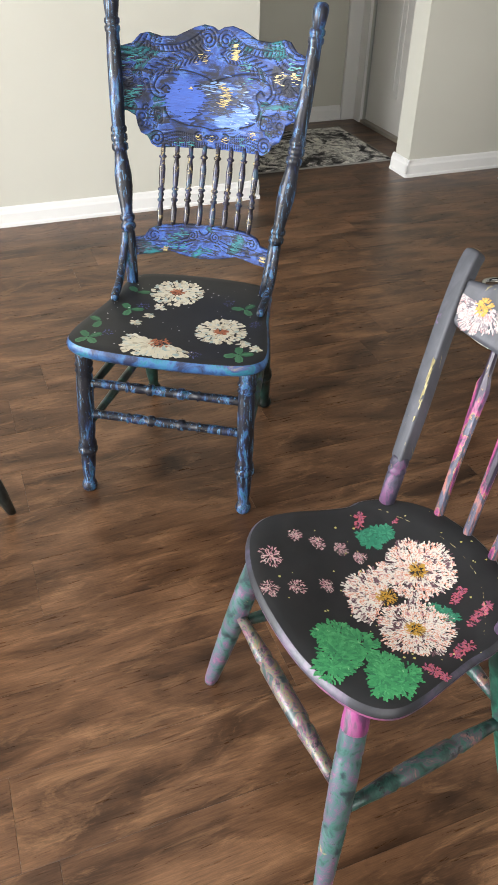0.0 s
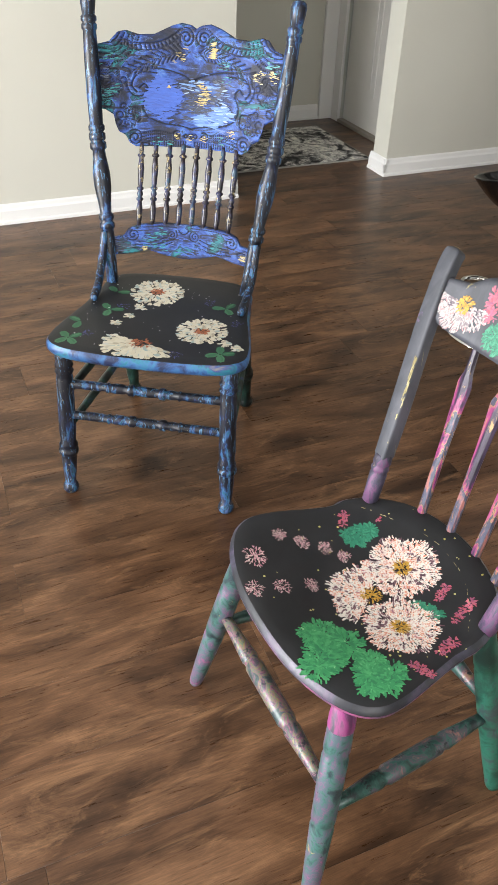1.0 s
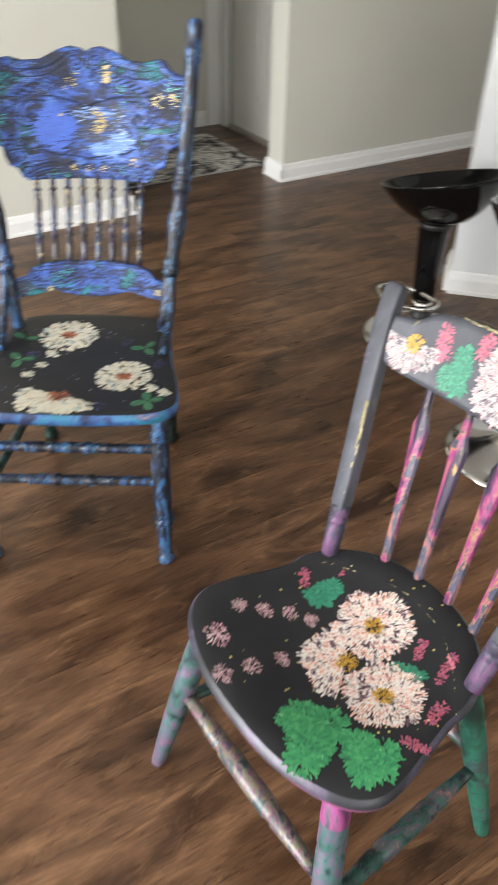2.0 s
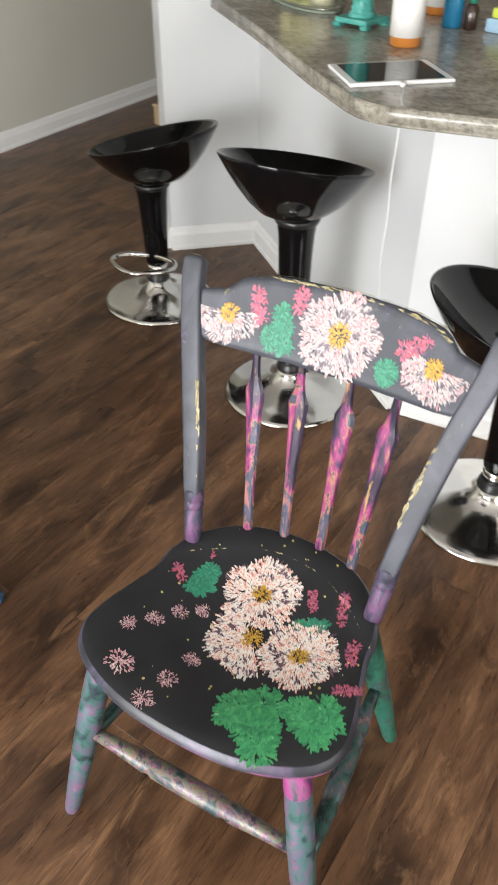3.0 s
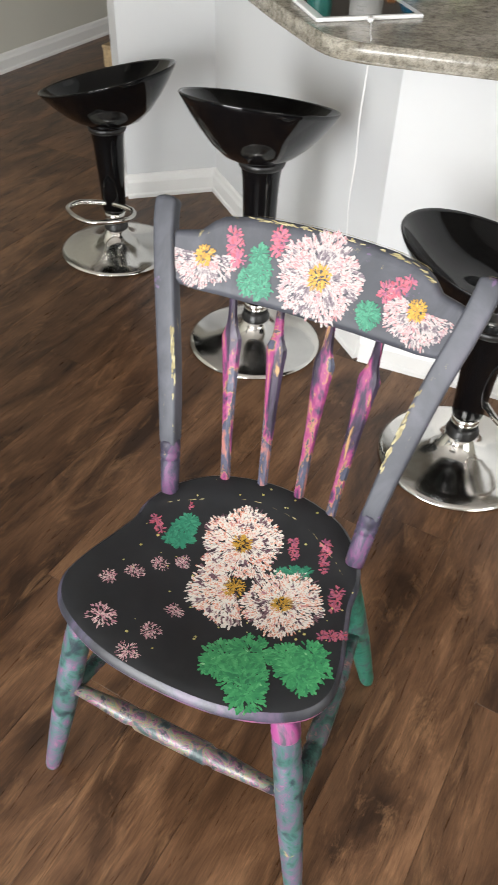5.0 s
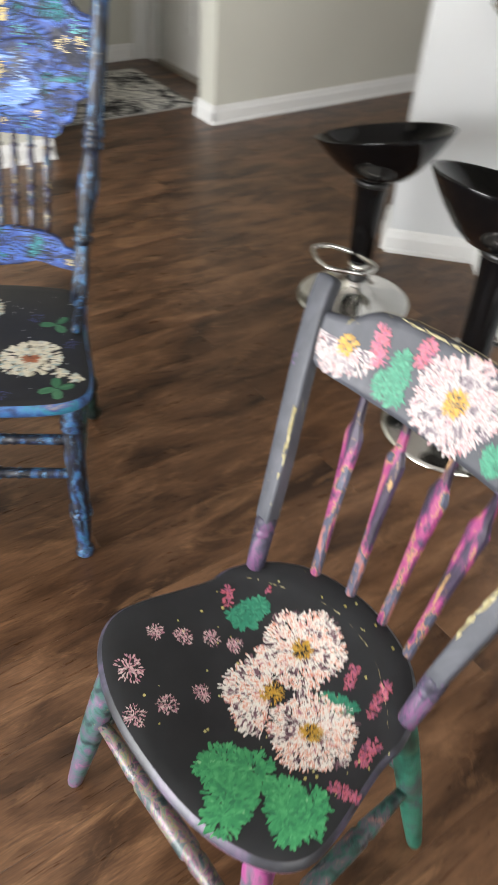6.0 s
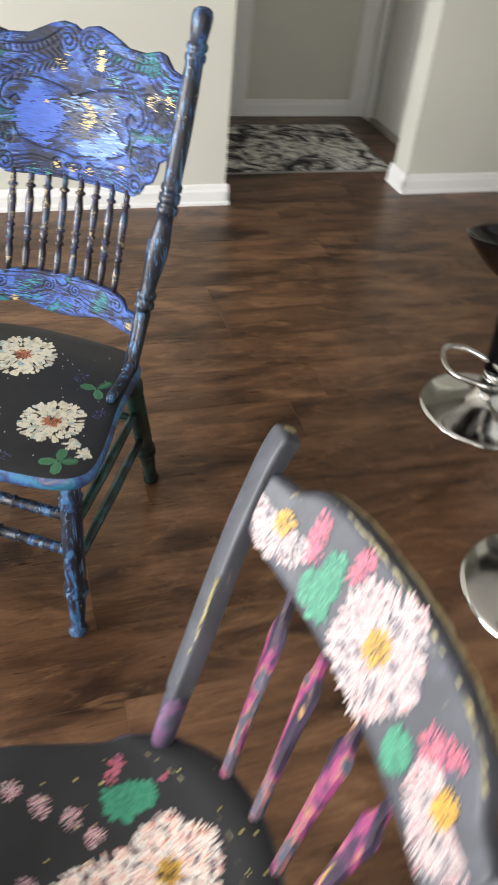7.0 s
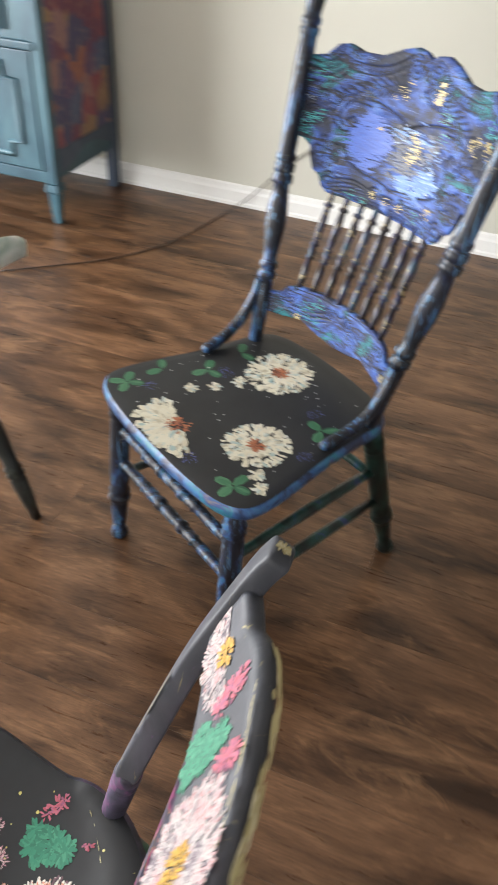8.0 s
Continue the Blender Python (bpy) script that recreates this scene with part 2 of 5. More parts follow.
def casing(name, lo, hi):
    return structure(name, box(lo, hi, 0.004), TRIM, "white painted door casing", "trim")


casing("trim", (2.365, 5.028, 0), (2.455, 5.049, 2.1))
casing("trim", (3.095, 5.025, 0), (3.204, 5.049, 2.1))
casing("trim", (3.183, 4.935, 0), (3.204, 5.022, 2.1))
casing("trim", (3.183, 4.04, 0), (3.204, 4.125, 2.1))

# entry door with raised panels, shut
door = thing("door_1", HM.copy(), "white panelled entry door, shut, in the hall", "door", kind="structure")
part("door_leaf", box((3.225, 4.127, 0.02), (3.265, 4.933, 2.05), 0.003), DOORPAINT, door)
for lo, hi in (((4.22, 0.22), (4.49, 0.85)), ((4.57, 0.22), (4.84, 0.85)), ((4.22, 1.0), (4.49, 1.85)), ((4.57, 1.0), (4.84, 1.85))):
    bm = bmesh.new()
    add_box(bm, (3.217, lo[0], lo[1]), (3.228, hi[0], hi[1]), 0.005)
    add_box(bm, (3.211, lo[0] + 0.04, lo[1] + 0.04), (3.223, hi[0] - 0.04, hi[1] - 0.04), 0.005)
    part("door_panel", bm, DOORPAINT, door)
part("door_sill", box((3.185, 4.127, 0.0005), (3.285, 4.933, 0.02), 0.004), plain("tan_sill", (0.30, 0.27, 0.22), 0.4), door, "tan threshold strip")

# ---- the corner column and the half wall of the breakfast bar ----

def prism(points, z0, z1):
    return rings_to(bmesh.new(), [[(p[0], p[1], z) for p in points] for z in (z0, z1)])


def world_structure(name, bm, material, label, category):
    return tagged(part(name, bm, material, None, label), label, category, kind="structure")


world_structure("wall_column", prism([(1.285, 3.483), (1.492, 3.423), (1.553, 3.634), (1.346, 3.694)], 0, H), HALFWALL, "white painted corner column beside the breakfast bar", "column")
world_structure("wall_bar", prism([(1.492, 3.423), (1.620, 3.386), (1.437, 2.186), (2.357, 0.877), (2.46, 0.95), (1.56, 2.24), (1.745, 3.45), (1.515, 3.515)], 0, 0.864), HALFWALL, "white painted half wall under the counter", "wall")


def free_board(points, h=0.090, d=0.016):
    for a, b in zip(points, points[1:]):
        a, b = Vector((*a, 0)), Vector((*b, 0))
        t = (b - a).normalized()
        o = Vector((-t.y, t.x, 0)) * -1
        prof = [(0.001, 0.0), (d + 0.006, 0.0), (d + 0.006, 0.012), (d, 0.018), (d, h - 0.03), (d * 0.7, h - 0.02), (d * 0.55, h - 0.006), (0.003, h), (0.001, h)]
        bm = rings_to(bmesh.new(), [[p + o * x + Vector((0, 0, z)) for x, z in prof] for p in (a, b)])
        world_structure("baseboard", bm, TRIM, "white moulded baseboard along the half wall", "baseboard")


free_board([(1.346, 3.696), (1.285, 3.485)])
free_board([(1.280, 3.4845), (1.620, 3.386)])
free_board([(1.620, 3.386), (1.437, 2.186)])
free_board([(1.437, 2.186), (2.357, 0.877)])

# ---- counter ----
def granite():
    m, _, _, p = shader("grey_laminate")
    mp = coords(m)
    big, mid, fine = noise_of(m, mp, 9, 5, 0.6, 0.8), noise_of(m, mp, 60, 5, 0.7), noise_of(m, mp, 300, 3, 0.7)
    a = ramp(m, [(0.3, (0.20, 0.185, 0.15)), (0.5, (0.32, 0.30, 0.25)), (0.7, (0.43, 0.41, 0.36))])
    wire(m, big, a)
    b = ramp(m, [(0.36, (0.45, 0.43, 0.41)), (0.5, (1, 1, 1)), (0.68, (1.25, 1.23, 1.2))])
    wire(m, mid, b)
    c = ramp(m, [(0.38, (0.55, 0.52, 0.5)), (0.52, (1.05, 1.05, 1.05))])
    wire(m, fine, c)
    colour_out(m, mixed(m, 0.8, mixed(m, 0.85, a, b, "MULTIPLY"), c, "MULTIPLY"), p)
    p.inputs["Roughness"].default_value = 0.22
    return m


corner = spline([(1.353, 2.86, 0), (1.275, 2.53, 0), (1.238, 2.34, 0), (1.217, 2.20, 0), (1.237, 2.125, 0), (1.30, 2.045, 0), (1.45, 1.88, 0)], 5)
top_outline = [(1.492, 3.60), *[(p.x, p.y) for p in corner], (2.20, 0.81), (3.03, 1.40), (2.7, 3.2), (1.72, 3.78)]
worktop = tagged(part("countertop", slab(top_outline[::-1], 0.865, 0.905, 0.006), granite(), None), "speckled grey laminate breakfast bar countertop", "countertop")

# laminate strip round the counter's front edge
strip, lane = [], [Vector((p[0], p[1], 0)) for p in top_outline[:-3]]
for i, p in enumerate(lane):
    d = (lane[min(i + 1, len(lane) - 1)] - lane[max(i - 1, 0)]).normalized()
    out = Vector((d.y, -d.x, 0)) if Vector((d.y, -d.x, 0)).dot(Vector((-1, -0.4, 0))) > 0 else Vector((-d.y, d.x, 0))
    strip.append([p + out * o + Vector((0, 0, z)) for o, z in ((-0.001, 0.868), (0.0024, 0.869), (0.0030, 0.885), (0.0024, 0.899), (-0.001, 0.9005))])
part("edge_strip", rings_to(bmesh.new(), strip), granite(), worktop, "paler speckled laminate edge", True)


# ---- bar stools ----
def bar_stool(m, bowl_turn, ring_turn, lift, label):
    st = thing("bar_stool", m, label, "bar stool", "stools at the breakfast bar")
    part("base", lathe([(0.0, 0.001), (0.19, 0.001), (0.197, 0.004), (0.197, 0.008), (0.185, 0.014), (0.15, 0.022), (0.11, 0.033), (0.075, 0.046), (0.052, 0.06), (0.042, 0.076), (0.036, 0.088), (0.0, 0.088)], 56), CHROME, st, "polished chrome disc base", True)
    part("collar", lathe([(0.0, 0.084), (0.038, 0.084), (0.041, 0.088), (0.041, 0.098), (0.036, 0.104), (0.036, 0.114), (0.0, 0.114)], 32), BLACKRUBBER, st, "black rubber collar", True)
    part("sleeve", lathe([(0.0, 0.113), (0.034, 0.113), (0.0345, 0.15), (0.0, 0.15)], 32), CHROME, st, "chrome sleeve", True)
    part("column", lathe([(0.0, 0.148), (0.037, 0.148), (0.039, 0.16), (0.042, 0.25), (0.046, 0.34 + lift), (0.049, 0.40 + lift), (0.053, 0.43 + lift), (0.060, 0.455 + lift), (0.066, 0.476 + lift), (0.0, 0.480 + lift)], 36), GLOSSBLACK, st, "", True)
    # foot ring: a loop of chrome tube out to one side
    loop = spline([(0.034, 0.012, 0), (0.06, 0.095, 0), (0.13, 0.105, 0), (0.195, 0.0, 0), (0.13, -0.105, 0), (0.06, -0.095, 0), (0.034, -0.012, 0)], 6)
    r = pose(0, 0, 0.185, 0, -3, ring_turn)
    part("foot_ring", sweep(bmesh.new(), [r @ p for p in loop], 0.0085, 10, 1.0, (0, 0, 1)), CHROME, st, "chrome foot ring", True)
    # bowl seat: a tilted shell, high at its back, thin at the lip
    seg, t = 56, pose(0, 0, 0, 0, 0, bowl_turn)

    def rim(a):
        c, s_ = math.cos(a), math.sin(a)
        x = 0.222 * c + 0.015
        return Vector((x, 0.19 * s_, 0.131 + 0.060 * c))
    rings = []
    outer = [(0.26, 0.0), (0.37, 0.015), (0.52, 0.11), (0.66, 0.285), (0.80, 0.53), (0.91, 0.765), (0.978, 0.93), (1.0, 1.0)]
    inner = [(0.99, 1.012), (0.965, 0.975), (0.90, 0.87), (0.78, 0.70), (0.62, 0.53), (0.42, 0.40), (0.20, 0.33), (0.02, 0.32)]
    for f, g in outer + inner:
        ring = []
        for k in range(seg):
            p = rim(2 * math.pi * k / seg)
            ring.append(t @ Vector((p.x * f, p.y * f, 0.466 + lift + p.z * g)))
        rings.append(ring)
    part("bowl_seat", rings_to(bmesh.new(), rings), GLOSSBLACK, st, "", True)
    part("seat_hub", lathe([(0.0, 0.435 + lift), (0.058, 0.437 + lift), (0.062, 0.445 + lift), (0.062, 0.452 + lift), (0.056, 0.458 + lift), (0.0, 0.46 + lift)], 28), BLACKRUBBER, st, "black hub under the bowl", True)
    return st


bar_stool(pose(1.076, 3.118, 0), -60, 222, -0.018, "gloss black bowl bar stool on chrome disc base")
bar_stool(pose(1.207, 2.407, 0), 212, 40, 0.11, "raised gloss black bowl bar stool on chrome disc base")
bar_stool(pose(1.392, 1.720, 0), 140, -32, -0.04, "gloss black bowl bar stool on chrome disc base")


# ---- paint work on the chairs ----
def strokes(surface, marks, lift=0.0006):
    """Paint dabs: marks of (x, y, angle, length, width) laid on surface(x, y) -> (place, normal)."""
    bm = bmesh.new()
    for i, (x, y, a, l, w) in enumerate(marks):
        c, s_ = math.cos(a), math.sin(a)
        high = lift + 0.00028 * i / len(marks)
        pts = []
        for f, g in ((-0.5, -0.15), (-0.1, -0.5), (0.35, -0.42), (0.5, 0.0), (0.35, 0.42), (-0.1, 0.5), (-0.5, 0.15)):
            px, py = x + c * l * f - s_ * w * g, y + s_ * l * f + c * w * g
            p, n = surface(px, py)
            pts.append(bm.verts.new(p + n * high))
        bm.faces.new(pts)
    return bm


def flower_marks(rng, cx, cy, r, hole=0.22, n=150, squash=1.0, turn=0.0, a0=0.0, a1=2 * math.pi, fine=1.0):
    marks = []
    for _ in range(n):
        a, f = rng.uniform(a0, a1), rng.uniform(hole, 1.0) ** 0.66
        wob = 1 + 0.07 * math.sin(a * 5 + cx * 90) + rng.uniform(-0.06, 0.06)
        x, y = r * f * wob * math.cos(a), r * f * wob * squash * math.sin(a)
        ct, st_ = math.cos(turn), math.sin(turn)
        marks.append((cx + x * ct - y * st_, cy + x * st_ + y * ct, a + turn + rng.uniform(-0.35, 0.35), r * rng.uniform(0.07, 0.18) * fine, r * rng.uniform(0.030, 0.062) * fine))
    return marks


def blob_marks(rng, blobs, n, size):
    marks = []
    total = sum(r * r for _, _, r in blobs)
    for cx, cy, r in blobs:
        for _ in range(max(4, int(n * r * r / total))):
            a, f = rng.uniform(0, 2 * math.pi), math.sqrt(rng.random()) * rng.uniform(0.85, 1.15)
            marks.append((cx + r * f * math.cos(a), cy + r * f * math.sin(a), a + rng.uniform(-0.5, 0.5), size * rng.uniform(0.7, 1.5), size * rng.uniform(0.3, 0.6)))
    return marks


def dot_marks(rng, spots):
    return [(x, y, rng.uniform(0, 6), r * 2, r * 2) for x, y, r in spots]


PINKWHITE = dabs("pink_white_dabs", [(0.0, (0.05, 0.025, 0.04)), (0.25, (0.20, 0.10, 0.12)), (0.31, (0.62, 0.58, 0.52)), (0.53, (0.70, 0.67, 0.61)), (0.57, (0.66, 0.48, 0.38)), (0.60, (0.60, 0.20, 0.12)), (0.645, (0.60, 0.22, 0.14)), (0.69, (0.66, 0.46, 0.38)), (0.73, (0.70, 0.67, 0.61)), (0.86, (0.64, 0.55, 0.50)), (0.93, (0.52, 0.22, 0.20)), (1.0, (0.30, 0.13, 0.17))], zone=0.62)
SNOW = dabs("white_pink_dabs", [(0.0, (0.08, 0.06, 0.08)), (0.24, (0.19, 0.15, 0.17)), (0.33, (0.36, 0.325, 0.32)), (0.50, (0.42, 0.39, 0.37)), (0.56, (0.40, 0.29, 0.29)), (0.62, (0.37, 0.14, 0.15)), (0.69, (0.37, 0.25, 0.26)), (0.78, (0.42, 0.39, 0.37)), (1.0, (0.30, 0.15, 0.19))], zone=0.6)
ROSE = dabs("rose_dabs", [(0.0, (0.32, 0.05, 0.08)), (0.5, (0.42, 0.11, 0.15)), (0.8, (0.30, 0.09, 0.16)), (1.0, (0.22, 0.06, 0.12))])
PINKDAB = dabs("pale_pink_dabs", [(0.0, (0.42, 0.18, 0.24)), (0.3, (0.55, 0.30, 0.33)), (0.55, (0.64, 0.50, 0.47)), (0.75, (0.40, 0.15, 0.22)), (1.0, (0.70, 0.62, 0.57))])
LEAFDAB = dabs("green_dabs", [(0.0, (0.018, 0.15, 0.065)), (0.35, (0.030, 0.23, 0.085)), (0.75, (0.055, 0.31, 0.115)), (0.92, (0.08, 0.36, 0.14)), (1.0, (0.24, 0.48, 0.25))], zone=0.28)
TEALDAB = dabs("blue_green_dabs", [(0.0, (0.012, 0.12, 0.07)), (0.6, (0.02, 0.19, 0.11)), (1.0, (0.05, 0.24, 0.14))])
GOLDDAB = dabs("ochre_dabs", [(0.0, (0.42, 0.21, 0.02)), (0.5, (0.52, 0.30, 0.03)), (0.8, (0.25, 0.14, 0.03)), (1.0, (0.6, 0.40, 0.08))])
YELLOWDAB = dabs("yellow_specks", [(0.0, (0.45, 0.38, 0.09)), (1.0, (0.55, 0.5, 0.2))])
CREAMDAB = dabs("cream_dabs", [(0.0, (0.66, 0.63, 0.51)), (0.55, (0.62, 0.57, 0.43)), (0.68, (0.40, 0.36, 0.26)), (0.80, (0.64, 0.61, 0.50)), (0.88, (0.26, 0.38, 0.38)), (1.0, (0.68, 0.66, 0.58))])
RUSTDAB = dabs("rust_dabs", [(0.0, (0.33, 0.10, 0.045)), (0.7, (0.42, 0.15, 0.07)), (1.0, (0.25, 0.08, 0.05))])
OCHRERUB = dabs("rubbed_gold", [(0.0, (0.14, 0.11, 0.05)), (0.5, (0.24, 0.20, 0.08)), (1.0, (0.34, 0.30, 0.16))])
GOLDRUB = dabs("bright_rubbed_gold", [(0.0, (0.30, 0.25, 0.12)), (0.6, (0.46, 0.40, 0.20)), (1.0, (0.55, 0.50, 0.34))])
PALEDAB = dabs("pale_specks", [(0.0, (0.55, 0.55, 0.55)), (1.0, (0.7, 0.7, 0.68))])
BLUEDAB = dabs("violet_blue_dabs", [(0.0, (0.06, 0.06, 0.22)), (1.0, (0.10, 0.12, 0.34))])


def chalk(name, colour):
    """Flat black-grey chalk paint with faint wear."""
    m, _, _, p = shader(name)
    mp = coords(m)
    n, f = noise_of(m, mp, 14, 5, 0.6), noise_of(m, mp, 420, 3, 0.6)
    r = ramp(m, [(0.3, tuple(c * 0.8 for c in colour)), (0.7, tuple(c * 1.25 for c in colour))])
    wire(m, n, r)
    colour_out(m, r, p)
    p.inputs["Roughness"].default_value = 0.46
    p.inputs["Specular IOR Level"].default_value = 0.36
    bump(m, f, p, 0.15, 0.0004)
    return m


CHARCOAL = chalk("charcoal_chalk_paint", (0.0150, 0.0158, 0.0175))
SLATE = brushed_paint("slate_paint_worn", [(0.3, (0.038, 0.041, 0.051)), (0.6, (0.060, 0.063, 0.077)), (0.8, (0.080, 0.080, 0.100))], (1, 1, 0.4), 12, 0.55, ((0.30, 0.26, 0.12), (40, 40, 5), 1.6, 0.645), ((0.12, 0.075, 0.15), 30, 0.645))
ARROW = brushed_paint("pink_arrow_paint", [(0.25, (0.018, 0.014, 0.024)), (0.40, (0.045, 0.03, 0.06)), (0.48, (0.22, 0.035, 0.125)), (0.535, (0.29, 0.065, 0.14)), (0.565, (0.34, 0.20, 0.08)), (0.585, (0.045, 0.05, 0.075)), (0.70, (0.075, 0.08, 0.12)), (0.78, (0.34, 0.14, 0.12))], (1, 1, 0.3), 20, 0.36, ((0.36, 0.22, 0.09), (70, 70, 6), 1.5, 0.605), ((0.03, 0.025, 0.04), 34, 0.62))
PURPLEBASE = brushed_paint("purple_post_foot", [(0.25, (0.022, 0.02, 0.032)), (0.5, (0.05, 0.042, 0.075)), (0.62, (0.13, 0.05, 0.12)), (0.8, (0.07, 0.068, 0.10))], (1, 1, 0.5), 30, 0.6, ((0.30, 0.22, 0.10), (50, 50, 9), 1.4, 0.64))
TEALLEG = brushed_paint("teal_purple_leg_paint", [(0.20, (0.02, 0.03, 0.04)), (0.34, (0.035, 0.085, 0.08)), (0.43, (0.045, 0.13, 0.11)), (0.49, (0.085, 0.085, 0.125)), (0.55, (0.06, 0.12, 0.12)), (0.60, (0.15, 0.075, 0.145)), (0.67, (0.07, 0.10, 0.12)), (0.76, (0.24, 0.07, 0.17)), (0.88, (0.09, 0.16, 0.14))], (1, 1, 0.75), 36, 0.36, ((0.32, 0.24, 0.11), (16, 16, 30), 1.6, 0.645), ((0.022, 0.028, 0.035), 34, 0.625))
GREENLEG = brushed_paint("green_leg_paint", [(0.25, (0.010, 0.03, 0.025)), (0.45, (0.015, 0.08, 0.055)), (0.6, (0.025, 0.14, 0.095)), (0.75, (0.05, 0.06, 0.07)), (0.9, (0.03, 0.17, 0.12))], (1, 1, 0.8), 18, 0.4, ((0.22, 0.10, 0.12), (12, 12, 40), 1.4, 0.66))
MOTTLE = brushed_paint("mottled_stretcher_paint", [(0.22, (0.012, 0.018, 0.02)), (0.40, (0.02, 0.06, 0.05)), (0.50, (0.03, 0.09, 0.075)), (0.57, (0.09, 0.055, 0.08)), (0.64, (0.03, 0.075, 0.07)), (0.74, (0.20, 0.09, 0.10)), (0.86, (0.22, 0.16, 0.08))], (1, 1, 1), 28, 0.36, ((0.24, 0.16, 0.09), (30, 30, 30), 1.3, 0.64), ((0.012, 0.015, 0.018), 40, 0.58))
PEARL = brushed_paint("pearl_stretcher_paint", [(0.18, (0.02, 0.03, 0.035)), (0.33, (0.04, 0.075, 0.07)), (0.42, (0.15, 0.075, 0.115)), (0.47, (0.20, 0.155, 0.055)), (0.51, (0.06, 0.12, 0.095)), (0.56, (0.16, 0.135, 0.105)), (0.61, (0.20, 0.065, 0.115)), (0.68, (0.04, 0.05, 0.07)), (0.84, (0.19, 0.165, 0.07))], (0.8, 1.2, 1.2), 34, 0.38, None, ((0.02, 0.025, 0.032), 44, 0.58))
PINKEDGE = brushed_paint("pink_seat_rim", [(0.22, (0.035, 0.035, 0.050)), (0.42, (0.075, 0.065, 0.105)), (0.55, (0.16, 0.075, 0.15)), (0.68, (0.34, 0.08, 0.20)), (0.85, (0.10, 0.08, 0.13))], (1, 1, 1), 13, 0.4)


# Lilac rub plus the edge's sheen, both put into the colour.
LILACEDGE = brushed_paint("lilac_rub_and_sheen", [(0.22, (0.017, 0.018, 0.022)), (0.48, (0.025, 0.026, 0.034)), (0.62, (0.045, 0.042, 0.066)), (0.80, (0.085, 0.058, 0.10))], (1, 1, 1), 10, 0.42)


def smooth_step(a, b, x):
    t = min(1, max(0, (x - a) / (b - a)))
    return t * t * (3 - 2 * t)


# ---- chair with arrow spindles ----
ARROW_M = pose(0.607, 1.4464, 0, 0, 0, -57.5)
half = [(0, -0.304), (0.08, -0.299), (0.145, -0.281), (0.192, -0.253), (0.213, -0.216), (0.210, -0.168), (0.195, -0.108), (0.185, -0.065), (0.181, -0.022), (0.158, 0.028), (0.10, 0.078), (0, 0.100)]
outline_a = spline([(x, y, 0) for x, y in half] + [(-x, y, 0) for x, y in half[-2:0:-1]], 5, True)


def seat_a(x, y):
    def z(x, y):
        dish = 0.030 * math.exp(-((x / 0.15) ** 2 + ((y + 0.10) / 0.14) ** 2) ** 1.5)
        shelf = 0.004 * smooth_step(0.048, 0.056, y + 3.2 * x * x)
        return 0.451 - dish + shelf
    e = 0.002
    n = Vector((z(x - e, y) - z(x + e, y), z(x, y - e) - z(x, y + e), 2 * e)).normalized()
    return Vector((x, y, z(x, y))), n


def seat_board(outline, surface, thick, rounding, centre, rim_row=1, band=0):
    """A seat: the top follows surface, the rim is rounded; gives the top and the rim as two meshes."""
    c = Vector(centre)
    top, rim = bmesh.new(), bmesh.new()
    fr = [0.03, 0.1, 0.2, 0.3, 0.4, 0.5, 0.6, 0.68, 0.76, 0.82, 0.87]
    rings = []
    for f in fr:
        ring = []
        for p in outline:
            q = c + (Vector(p[:2]) - c) * f
            ring.append(surface(q.x, q.y)[0])
        rings.append(ring)
    edge = []
    for k in range(7):
        a = math.pi * k / 6
        ring = []
        for p in outline:
            d = Vector(p[:2]) - c
            q = c + d * (1 - (rounding * (1 - math.sin(a))) / d.length)
            z = surface(q.x, q.y)[0].z
            ring.append(Vector((q.x, q.y, z - thick * (1 - math.cos(a)) / 2)))
        edge.append(ring)
    rows_top = [*rings, *edge[:rim_row + 1]]
    rings_to(top, rows_top, False)
    top.verts.ensure_lookup_table()
    top.faces.new(top.verts[:len(outline)][::-1])
    low = [Vector((c.x + (p.x - c.x) * 0.8, c.y + (p.y - c.y) * 0.8, p.z - 0.004)) for p in edge[-1]]
    rings_to(rim, [*edge[rim_row + band:], low], False)
    if not band:
        return top, rim
    side = bmesh.new()
    rings_to(side, edge[rim_row:rim_row + band + 1], False)
    return top, rim, side


